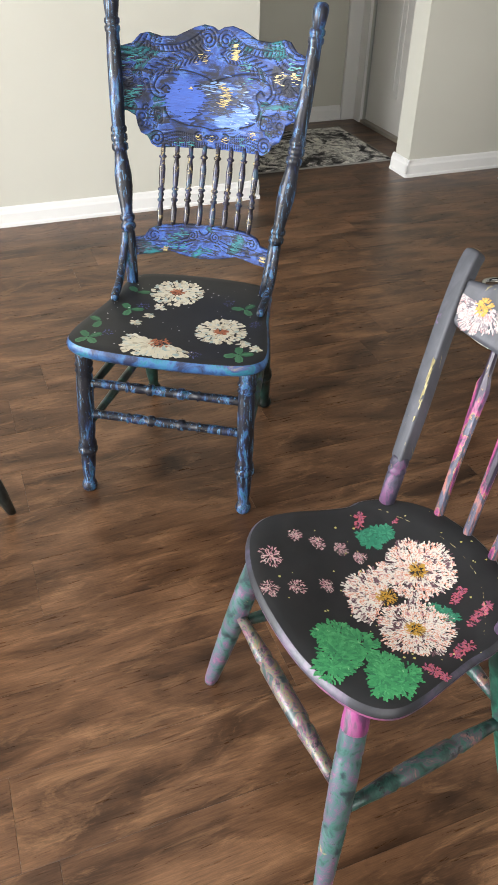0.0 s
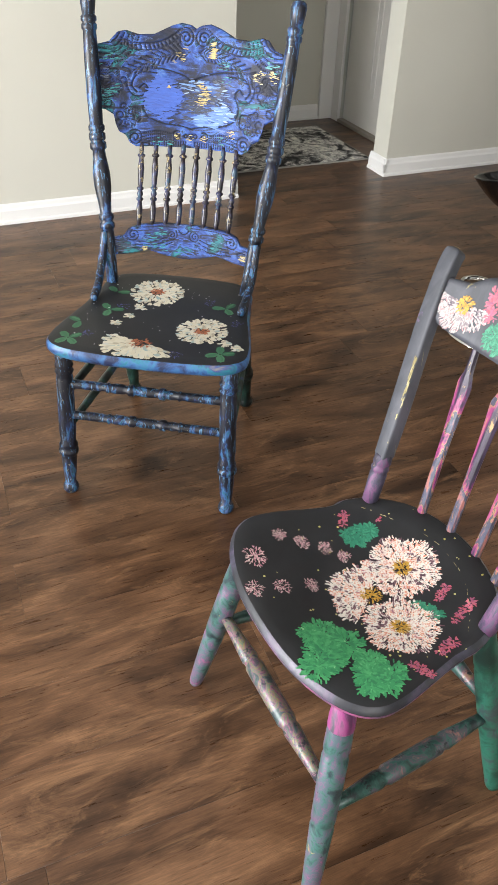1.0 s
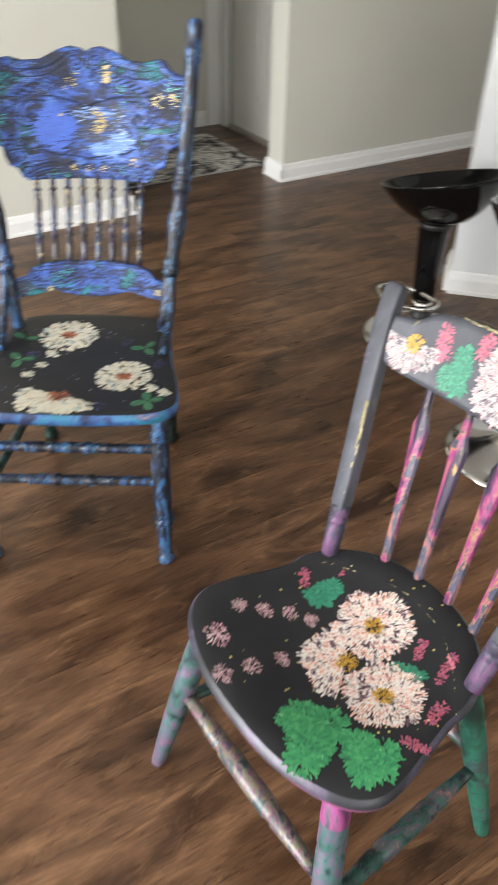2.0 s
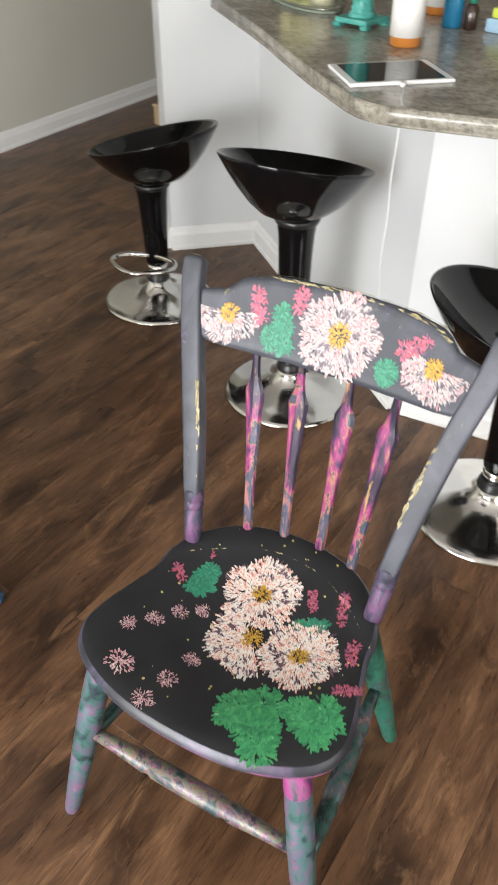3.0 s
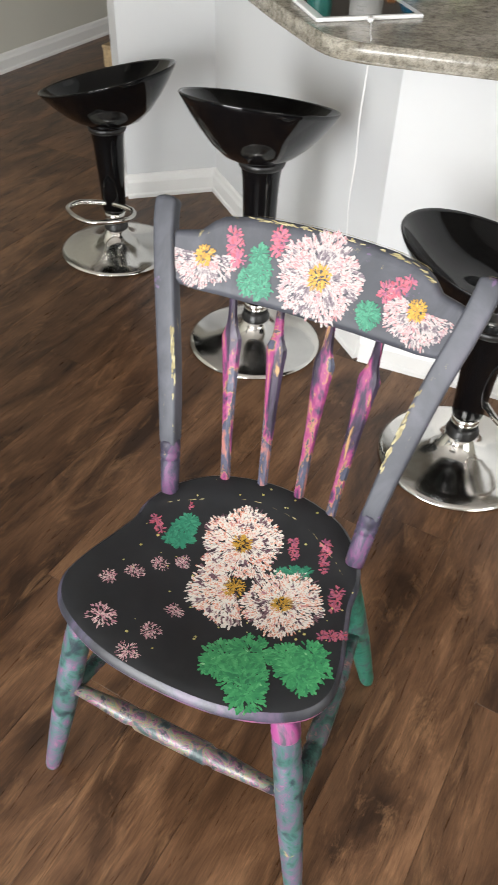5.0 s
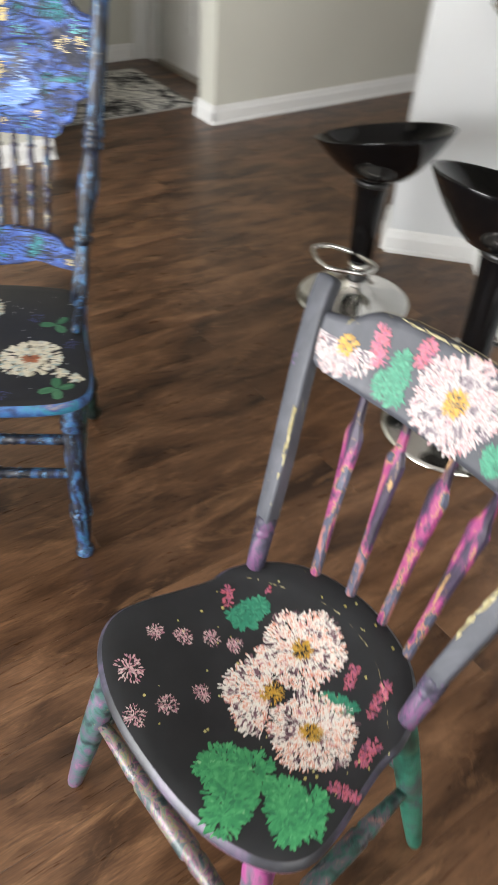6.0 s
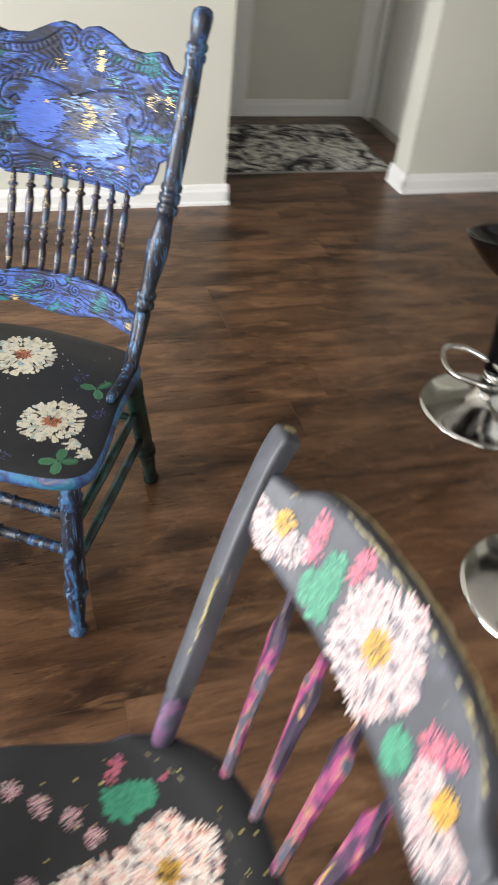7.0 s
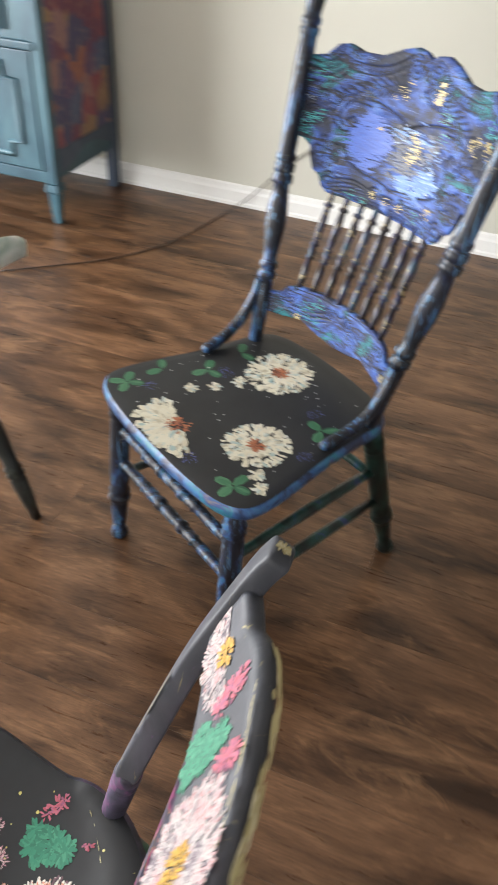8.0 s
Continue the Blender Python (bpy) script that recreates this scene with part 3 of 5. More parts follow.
def arrow_chair():
    ch = thing("arrow_back_chair", ARROW_M, "painted arrow-back wooden chair, charcoal seat with pink-white flowers", "chair", "painted chairs")
    rng = random.Random(3)
    top, rim, side = seat_board(outline_a, seat_a, 0.029, 0.015, (0, -0.1), 1, 2)
    seat = part("seat", top, CHARCOAL, ch, "charcoal painted saddle seat", True)
    part("seat_edge", side, LILACEDGE, seat, "charcoal edge, lilac rub and sheen painted in", True)
    part("seat_rim", rim, PINKEDGE, seat, "pink and violet rubbed rim", True)
    # flowers on the seat
    for cx, cy, r, hole, n, tn in ((-0.012, -0.026, 0.061, 0.10, 1700, 0.0), (0.014, -0.103, 0.066, 0.08, 900, 0.5), (0.090, -0.100, 0.058, 0.10, 1600, 0.9)):
        a0, a1 = (2.45, 5.35) if cx == 0.014 else (0, 2 * math.pi)
        part("flower", strokes(seat_a, flower_marks(rng, cx, cy, r, hole, n, 1.0, 0.0, a0, a1), 0.0007), PINKWHITE, seat, "pink and white painted flower")
        part("flower_centre", strokes(seat_a, blob_marks(rng, [(cx, cy, r * 0.25)], 110, 0.0042), 0.0013), GOLDDAB, seat, "ochre flower centre")
    part("leaf", strokes(seat_a, blob_marks(rng, [(0.062, -0.225, 0.031), (0.085, -0.200, 0.030), (0.100, -0.243, 0.031), (0.112, -0.264, 0.024), (0.052, -0.240, 0.018)], 1300, 0.0085), 0.0006), LEAFDAB, seat, "green painted leaves")
    part("leaf", strokes(seat_a, blob_marks(rng, [(0.138, -0.188, 0.026), (0.165, -0.174, 0.025), (0.178, -0.190, 0.020), (0.170, -0.213, 0.020), (0.152, -0.203, 0.023)], 1000, 0.0080), 0.0006), LEAFDAB, seat, "green painted leaves")
    part("leaf", strokes(seat_a, blob_marks(rng, [(-0.102, -0.062, 0.019), (-0.104, -0.043, 0.018), (-0.103, -0.030, 0.013), (-0.116, -0.072, 0.009)], 340, 0.0085), 0.0005), TEALDAB, seat, "blue-green painted leaves")
    part("leaf", strokes(seat_a, blob_marks(rng, [(0.066, -0.049, 0.010), (0.083, -0.042, 0.011), (0.098, -0.037, 0.010)], 180, 0.0075), 0.0005), TEALDAB, seat, "blue-green painted leaves")
    part("blossom_sprig", strokes(seat_a, blob_marks(rng, [(-0.150, -0.055, 0.009), (-0.143, -0.063, 0.009), (-0.134, -0.066, 0.007), (-0.117, -0.005, 0.006)], 80, 0.005), 0.0006), ROSE, seat, "rose painted sprig")
    part("blossom_sprig", strokes(seat_a, blob_marks(rng, [(0.06, 0.008, 0.008), (0.066, -0.004, 0.008), (0.072, -0.014, 0.007)], 70, 0.005), 0.0006), ROSE, seat, "rose painted sprig")
    part("blossom_sprig", strokes(seat_a, blob_marks(rng, [(0.109, 0.017, 0.009), (0.114, 0.004, 0.009), (0.119, -0.012, 0.008), (0.123, -0.025, 0.006)], 110, 0.005), 0.0006), ROSE, seat, "rose painted sprig")
    part("blossom_sprig", strokes(seat_a, blob_marks(rng, [(0.158, -0.056, 0.010), (0.161, -0.069, 0.010), (0.162, -0.082, 0.008)], 90, 0.005), 0.0006), ROSE, seat, "rose painted sprig")
    part("blossom_sprig", strokes(seat_a, blob_marks(rng, [(0.166, -0.134, 0.008), (0.178, -0.129, 0.010), (0.191, -0.123, 0.008)], 90, 0.005), 0.0006), ROSE, seat, "rose painted sprig")
    for x, y, r in ((-0.121, -0.247, 0.022), (-0.151, -0.185, 0.014), (-0.126, -0.154, 0.014), (-0.103, -0.121, 0.013), (-0.076, -0.098, 0.013), (-0.041, -0.182, 0.014), (-0.049, -0.233, 0.016), (-0.057, -0.279, 0.016)):
        part("blossom", strokes(seat_a, flower_marks(rng, x, y, r, 0.02, 110, 0.9, 0, 0, 6.28, 1.9), 0.0006), PINKDAB, seat, "small pale pink painted blossom")
    specks = []
    for _ in range(90):
        x, y = rng.uniform(-0.18, 0.18), rng.uniform(-0.27, 0.08)
        if abs(x) + abs(y + 0.1) < 0.27:
            specks.append((x, y, rng.uniform(0.0006, 0.0022)))
    part("paint_specks", strokes(seat_a, dot_marks(rng, specks), 0.0004), YELLOWDAB, seat, "yellow paint specks")
    # worn line in front of the spindles
    line = []
    for k in range(60):
        x = -0.152 + 0.304 * k / 59
        if rng.random() < 0.6:
            line.append((x, 0.0515 - 3.2 * x * x + rng.uniform(-0.001, 0.001), math.atan(-6.4 * x), rng.uniform(0.003, 0.010), 0.0010))
    part("worn_line", strokes(seat_a, line, 0.0005), OCHRERUB, seat, "rubbed yellow line along the seat back")
    # legs and stretchers
    prof = [(f, r * 0.84) for f, r in [(0, 0.018), (0.05, 0.0205), (0.14, 0.0235), (0.235, 0.0245), (0.245, 0.0225), (0.26, 0.0225), (0.27, 0.0245), (0.42, 0.0245), (0.56, 0.0235), (0.57, 0.0215), (0.585, 0.0215), (0.595, 0.0232), (0.8, 0.020), (0.97, 0.0165), (1, 0.014)]]
    ft = {}
    for sx in (-1, 1):
        for nm, a, b in (("front", (0.158 * sx, -0.24, 0.432), (0.234 * sx, -0.312, 0)), ("back", (0.135 * sx, 0.025, 0.432), (0.209 * sx, 0.100, 0))):
            ft[nm, sx] = (a, b)
            leg = part("leg", turned(a, b, prof), GREENLEG if nm == "back" else TEALLEG, ch, "", True)
            if nm == "front" and sx == 1:
                part("leg_top", turned(lerp(a, b, 0.02), lerp(a, b, 0.14), [(0, 0.0165), (0.2, 0.0182), (0.65, 0.0201), (0.97, 0.0205), (1, 0.0198)]), PINKDABLEG, leg, "magenta painted leg top", True)

    def at(key, z):
        a, b = ft[key]
        return lerp(a, b, (a[2] - z) / a[2])
    sp = [(0, 0.009), (0.15, 0.0115), (0.30, 0.0155), (0.315, 0.0135), (0.33, 0.0135), (0.345, 0.0165), (0.5, 0.0165), (0.655, 0.0165), (0.67, 0.0135), (0.685, 0.0135), (0.70, 0.0155), (0.85, 0.0115), (1, 0.009)]
    part("stretcher", turned(at(("front", -1), 0.245), at(("front", 1), 0.245), sp), PEARL, ch, "pearly striped front stretcher", True)
    for sx in (-1, 1):
        part("stretcher", turned(at(("front", sx), 0.205), at(("back", sx), 0.205), sp), MOTTLE, ch, "", True)
    part("stretcher", turned(at(("back", -1), 0.235), at(("back", 1), 0.235), sp), MOTTLE, ch, "", True)
    # back posts
    post = [(0.160, 0.005, 0.444), (0.164, 0.019, 0.51), (0.181, 0.056, 0.63), (0.201, 0.092, 0.735), (0.218, 0.122, 0.802), (0.228, 0.144, 0.848), (0.231, 0.159, 0.872)]
    posts = {}
    for sx in (-1, 1):
        pts = spline([(x * sx, y, z) for x, y, z in post], 7)
        n = len(pts)
        rad = []
        for i in range(n):
            f = i / (n - 1)
            w = 0.0130 + 0.0034 * smooth_step(0.12, 0.4, f)
            d = 0.0138 - 0.0018 * smooth_step(0.2, 0.5, f)
            if f < 0.2:
                w, d = w * 0.74, d * 0.74
            if f > 0.93:
                fall = math.sqrt(max(0.08, 1 - ((f - 0.93) / 0.072) ** 2))
                w, d = w * fall, d * (0.45 + 0.55 * fall)
            rad.append((w, d))
        ob = part("back_post", sweep(bmesh.new(), pts, rad, 24, 1.0, (1, 0.0, 0), 0.66), SLATE, ch, "", True)
        posts[sx] = ob
        a, b = Vector(pts[0]), Vector(pts[9])
        part("post_foot", turned(a, b, [(0, 0.0143), (0.3, 0.0150), (0.60, 0.0157), (0.62, 0.0146), (0.66, 0.0146), (0.68, 0.0161), (0.74, 0.0161), (0.76, 0.0147), (0.80, 0.0147), (0.82, 0.0162), (0.95, 0.0158), (1, 0.0145)]), PURPLEBASE, ob, "violet and magenta turned post foot", True)

    # crest rail, bowed to the back
    def crest(s, t):
        """s: -1..1 across, t: 0..1 from the lower to the upper edge."""
        x = 0.212 * s
        zt = interp(abs(x), [(0, 0.862), (0.10, 0.861), (0.145, 0.856), (0.163, 0.847), (0.172, 0.837), (0.215, 0.833)])
        zb = interp(abs(x), [(0, 0.753), (0.10, 0.756), (0.165, 0.761), (0.19, 0.766), (0.215, 0.775)])
        z = zb + (zt - zb) * t
        y = 0.106 + (z - 0.767) * 0.52 + 0.036 * (1 - s * s)
        return Vector((x, y, z))
    bm = bmesh.new()
    NS, NT = 56, 14
    grid = {}
    for side, off in ((0, -0.009), (1, 0.011)):
        for i in range(NS + 1):
            for j in range(NT + 1):
                s_, t = -1 + 2 * i / NS, j / NT
                p = crest(s_, t)
                e = min(t, 1 - t)
                o = off * (1 if e > 0.06 else 0.55 + 0.45 * e / 0.06)
                grid[side, i, j] = bm.verts.new(p + Vector((0.25 * s_, 0.87, -0.44)).normalized() * o)
    for i in range(NS):
        for j in range(NT):
            bm.faces.new([grid[0, a, b] for a, b in ((i, j), (i + 1, j), (i + 1, j + 1), (i, j + 1))])
            bm.faces.new([grid[1, a, b] for a, b in ((i, j), (i, j + 1), (i + 1, j + 1), (i + 1, j))])
        for j, o in ((0, 1), (NT, -1)):
            bm.faces.new([grid[0, i, j], grid[1, i, j], grid[1, i + 1, j], grid[0, i + 1, j]])
    for i in (0, NS):
        for j in range(NT):
            bm.faces.new([grid[0, i, j], grid[0, i, j + 1], grid[1, i, j + 1], grid[1, i, j]])
    rail = part("crest_rail", bm, SLATE, ch, "slate painted crest rail with flowers", True)

    def crest_face(x, z):
        s_ = max(-1, min(1, x / 0.212))
        y = 0.106 + (z - 0.767) * 0.52 + 0.036 * (1 - s_ * s_)
        n = Vector((-0.25 * s_, -0.87, 0.44)).normalized()
        return Vector((x, y, z)) + n * 0.0092, n
    for cx, cz, r, a0, a1, n in ((0.006, 0.806, 0.060, 0, 6.283, 1700), (-0.163, 0.806, 0.046, 3.0, 6.4, 700), (0.152, 0.808, 0.047, 2.7, 6.4, 720)):
        part("flower", strokes(crest_face, flower_marks(rng, cx, cz, r, 0.15, n, 0.86, 0, a0, a1), 0.0004), SNOW, rail, "white and pink painted flower")
        part("flower_centre", strokes(crest_face, blob_marks(rng, [(cx, cz, r * 0.27)], 120, 0.0045), 0.0011), GOLDDAB, rail, "ochre flower centre")
    part("leaf", strokes(crest_face, blob_marks(rng, [(-0.092, 0.783, 0.017), (-0.080, 0.800, 0.016), (-0.086, 0.818, 0.012), (-0.072, 0.776, 0.014)], 600, 0.0055), 0.0005), TEALDAB, rail, "blue-green painted leaves")
    part("leaf", strokes(crest_face, blob_marks(rng, [(0.088, 0.782, 0.016)], 260, 0.0055), 0.0005), TEALDAB, rail, "blue-green painted leaf")
    part("blossom_sprig", strokes(crest_face, blob_marks(rng, [(-0.128, 0.836, 0.010), (-0.122, 0.822, 0.012), (-0.114, 0.808, 0.011)], 130, 0.006), 0.0006), ROSE, rail, "rose painted sprig")
    part("blossom_sprig", strokes(crest_face, blob_marks(rng, [(-0.062, 0.842, 0.011), (-0.064, 0.828, 0.009)], 90, 0.006), 0.0006), ROSE, rail, "rose painted sprig")
    part("blossom_sprig", strokes(crest_face, blob_marks(rng, [(0.104, 0.815, 0.012), (0.120, 0.826, 0.011), (0.134, 0.834, 0.008)], 110, 0.006), 0.0006), ROSE, rail, "rose painted sprig")
    # rubbed gold along the crest's upper edge
    rub = []
    for k in range(64):
        x = rng.choice((rng.uniform(-0.1, -0.02), rng.uniform(0.10, 0.17), rng.uniform(-0.17, 0.17)))
        zt = crest(x / 0.212, 1.0).z
        rub.append((x, zt - rng.uniform(0.001, 0.0045), rng.uniform(-0.2, 0.2), rng.uniform(0.004, 0.014), 0.0014))
    part("worn_edge", strokes(crest_face, rub, 0.0006), OCHRERUB, rail, "rubbed gold edge")

    def crest_edge(x, d):
        p = crest(x / 0.212, 1.0)
        return p + Vector((0, 0.9, -0.38)) * d, Vector((0, 0.3, 0.95))
    top_rub = [(rng.uniform(-0.15, 0.15), rng.uniform(0.004, 0.011), rng.uniform(-0.08, 0.08), rng.uniform(0.008, 0.034), rng.uniform(0.001, 0.0028)) for _ in range(80)]
    part("worn_edge", strokes(crest_edge, top_rub, 0.0012), GOLDRUB, rail, "rubbed gold upper edge")
    for sx, ob in posts.items():
        def post_face(x, z, sx=sx):
            px, py = interp(z, [(c, a) for a, b, c in post]), interp(z, [(c, b) for a, b, c in post])
            return Vector((px * sx + x, py - 0.0128, z)), Vector((0, -0.93, 0.36))
        edge = [(-0.0145 * sx + rng.uniform(-0.002, 0.003), rng.triangular(0.60, 0.74, 0.68), 1.45, rng.uniform(0.003, 0.014), 0.0024) for _ in range(54)]
        part("worn_patch", strokes(post_face, edge, 0.0016), OCHRERUB, ob, "rubbed gold wear")

        def post_end(x, y, sx=sx):
            return Vector((0.231 * sx + x, 0.159 + y, 0.8728 - 0.5 * y)), Vector((0, 0.45, 0.89))
        part("worn_patch", strokes(post_end, blob_marks(rng, [(0.0, -0.002, 0.0052)], 60, 0.004), 0.0009), GOLDRUB, ob, "rubbed gold post end")
    # arrow spindles
    for x0, y0, x1 in ((-0.092, 0.069, -0.112), (-0.032, 0.086, -0.040), (0.032, 0.088, 0.038), (0.092, 0.078, 0.112)):
        p1 = crest(x1 / 0.212, 0.06)
        p0 = Vector((x0, y0, 0.445))
        prof = [(0, 0.0085, 0.0085), (0.05, 0.0085, 0.0085), (0.25, 0.0090, 0.0075), (0.5, 0.0112, 0.0065), (0.70, 0.0145, 0.006), (0.775, 0.0165, 0.006), (0.795, 0.0162, 0.006), (0.85, 0.0095, 0.006), (0.90, 0.0072, 0.0065), (1, 0.0060, 0.006)]
        pts = [lerp(p0, p1, t) for t, _, _ in prof]
        part("spindle", sweep(bmesh.new(), pts, [(a, b) for _, a, b in prof], 8, 1.0, (1, 0, 0), 0.0), ARROW, ch, "", False)
    return ch


PINKDABLEG = brushed_paint("magenta_leg_top", [(0.3, (0.09, 0.03, 0.08)), (0.47, (0.26, 0.045, 0.17)), (0.58, (0.27, 0.08, 0.19)), (0.68, (0.07, 0.07, 0.09))], (1, 1, 0.6), 14, 0.4, ((0.12, 0.08, 0.14), (50, 50, 8), 1.3, 0.62))
arrow_chair()


# ---- pressed-back chair ----
BLUE_M = pose(0.0008, 2.0173, 0, 0, 0, -3.37)
BLUEPAINT = brushed_paint("blue_black_turned_paint", [(0.22, (0.007, 0.008, 0.012)), (0.54, (0.011, 0.013, 0.024)), (0.61, (0.020, 0.030, 0.085)), (0.67, (0.045, 0.12, 0.30)), (0.73, (0.025, 0.13, 0.19)), (0.78, (0.010, 0.014, 0.026)), (0.90, (0.09, 0.15, 0.34))], (1, 1, 0.22), 40, 0.42, ((0.10, 0.23, 0.40), (80, 80, 7), 1.8, 0.565), ((0.36, 0.33, 0.22), 75, 0.65))
DARKGREEN = brushed_paint("dark_green_turned_paint", [(0.3, (0.006, 0.009, 0.009)), (0.5, (0.008, 0.024, 0.020)), (0.7, (0.014, 0.062, 0.05)), (0.85, (0.03, 0.05, 0.14))], (1, 1, 0.3), 20, 0.3)
TEALRIM = brushed_paint("teal_blue_rim", [(0.28, (0.02, 0.03, 0.08)), (0.42, (0.04, 0.11, 0.28)), (0.52, (0.05, 0.17, 0.34)), (0.6, (0.025, 0.19, 0.26)), (0.72, (0.05, 0.07, 0.22)), (0.9, (0.30, 0.26, 0.12))], (1, 1, 1), 12, 0.36)


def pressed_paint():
    """Blue, teal and gold dry-brushed over the relief, near-black where it curves inward."""
    m, _, _, p = shader("pressed_panel_paint")
    n = noise_of(m, coords(m, (1, 1, 1.5)), 9.0, 6, 0.60, 0.8)
    base = ramp(m, [(0.34, (0.012, 0.014, 0.024)), (0.40, (0.020, 0.027, 0.055)), (0.47, (0.026, 0.050, 0.18)), (0.52, (0.040, 0.095, 0.35)), (0.545, (0.07, 0.15, 0.40)), (0.565, (0.020, 0.028, 0.06)), (0.60, (0.015, 0.10, 0.13)), (0.65, (0.025, 0.19, 0.22))])
    wire(m, n, base)
    dry = noise_of(m, coords(m, (7, 7, 34)), 2.6, 7, 0.74, 0.8)
    dark = ramp(m, [(0.44, (1, 1, 1)), (0.48, (0, 0, 0))])
    wire(m, dry, dark)
    last = mixed(m, dark, base, (0.022, 0.024, 0.040))
    pale = ramp(m, [(0.60, (0, 0, 0)), (0.63, (0.8, 0.8, 0.8))])
    wire(m, dry, pale)
    last = mixed(m, pale, last, (0.13, 0.20, 0.44))
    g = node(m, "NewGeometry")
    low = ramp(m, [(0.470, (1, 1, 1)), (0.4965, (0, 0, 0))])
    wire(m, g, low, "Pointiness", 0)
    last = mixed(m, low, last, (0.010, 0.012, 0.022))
    colour_out(m, last, p)
    p.inputs["Roughness"].default_value = 0.55
    p.inputs["Specular IOR Level"].default_value = 0.3
    return m


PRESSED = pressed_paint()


def scrolls(specs, n=44):
    """Points along spirals: (x, z, radius, turns, start angle, sense)."""
    pts = []
    for x, z, r, turns, a0, sense in specs:
        for k in range(n):
            f = k / (n - 1)
            a = a0 + sense * f * turns * 2 * math.pi
            q = r * (1 - 0.86 * f)
            pts.append((x + q * math.cos(a), z + q * math.sin(a)))
    return pts


def arcs(specs, n=20):
    """Points along arcs: (x, z, radius, from, to) in degrees."""
    pts = []
    for x, z, r, a, b in specs:
        for k in range(n):
            t = radians(a + (b - a) * k / (n - 1))
            pts.append((x + r * math.cos(t), z + r * math.sin(t)))
    return pts


def line_through(pts, n=12):
    return [(p.x, p.z) for p in spline([(x, 0, z) for x, z in pts], n)]


def ticks(pts, every, lean, length, n=6):
    """Short strokes across a line, leaning by lean radians, one each `every` points."""
    out = []
    for i in range(1, len(pts) - 1, every):
        (x0, z0), (x1, z1) = pts[i - 1], pts[i + 1]
        a = math.atan2(z1 - z0, x1 - x0) + lean
        out += [(pts[i][0] + length * k / n * math.cos(a), pts[i][1] + length * k / n * math.sin(a)) for k in range(n + 1)]
    return out


def berries(rng, x, z, rx, rz, count, r):
    """Rings of a fruit cluster."""
    out = []
    for _ in range(count):
        a, f = rng.uniform(0, 6.28), math.sqrt(rng.random())
        out += arcs([(x + rx * f * math.cos(a), z + rz * f * math.sin(a), r * rng.uniform(0.75, 1.2), 20, rng.uniform(220, 360))], 14)
    return out


def mirrored(pts):
    return pts + [(-x, z) for x, z in pts]


def pressed_board(name, width, top, low, y_of, ridge_pts, parent, label, ns, nt, ridge=0.0038, wide=0.0036, field=None, thick=0.011):
    xs = np.linspace(-width, width, ns + 1)
    pts = np.array(ridge_pts)
    bm = bmesh.new()
    front, back = [], []
    for x in xs:
        zt, zb = interp(abs(x), top), interp(abs(x), low)
        zs = zb + (zt - zb) * np.linspace(0, 1, nt + 1)
        d = np.sqrt(((pts[None, :, 0] - x) ** 2 + (pts[None, :, 1] - zs[:, None]) ** 2).min(1))
        h = ridge * np.exp(-(d / wide) ** 2)
        if field:
            h = h + np.array([field(x, z) for z in zs])
        col_f, col_b = [], []
        for j, z in enumerate(zs):
            e = min(j, nt - j) / nt
            rim = 0.0 if e > 0.03 else 0.003 * (1 - e / 0.03)
            y = y_of(x, z)
            col_f.append(bm.verts.new((x, y - thick / 2 - h[j] + rim, z)))
            col_b.append(bm.verts.new((x, y + thick / 2, z)))
        front.append(col_f)
        back.append(col_b)
    for i in range(ns):
        for j in range(nt):
            bm.faces.new((front[i][j], front[i + 1][j], front[i + 1][j + 1], front[i][j + 1]))
            bm.faces.new((back[i][j], back[i][j + 1], back[i + 1][j + 1], back[i + 1][j]))
        bm.faces.new((front[i][0], back[i][0], back[i + 1][0], front[i + 1][0]))
        bm.faces.new((front[i][nt], front[i + 1][nt], back[i + 1][nt], back[i][nt]))
    for i in (0, ns):
        for j in range(nt):
            bm.faces.new((front[i][j], front[i][j + 1], back[i][j + 1], back[i][j]))
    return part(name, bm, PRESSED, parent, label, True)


half_b = [(0, -0.042), (0.10, -0.040), (0.19, -0.028), (0.235, 0.0), (0.243, 0.045), (0.232, 0.12), (0.214, 0.21), (0.203, 0.30), (0.192, 0.365), (0.14, 0.402), (0, 0.414)]
outline_b = spline([(x, y, 0) for x, y in half_b] + [(-x, y, 0) for x, y in half_b[-2:0:-1]], 5, True)


def seat_b(x, y):
    return Vector((x, y, 0.455 - 0.006 * math.exp(-((x / 0.14) ** 2 + ((y - 0.18) / 0.14) ** 2)))), Vector((0, 0, 1))


def daisy_marks(rng, cx, cy, r, petals=15, a0=0.0, a1=6.283, squash=1.0):
    marks = []
    for k in range(petals):
        a = a0 + (a1 - a0) * (k + rng.uniform(-0.2, 0.2)) / petals
        for _ in range(20):
            f = rng.uniform(0.26, 0.93)
            b = a + rng.uniform(-0.20, 0.20)
            marks.append((cx + r * f * math.cos(b), cy + r * f * squash * math.sin(b), b + rng.uniform(-0.3, 0.3), r * rng.uniform(0.13, 0.26), r * rng.uniform(0.08, 0.14)))
    return marks


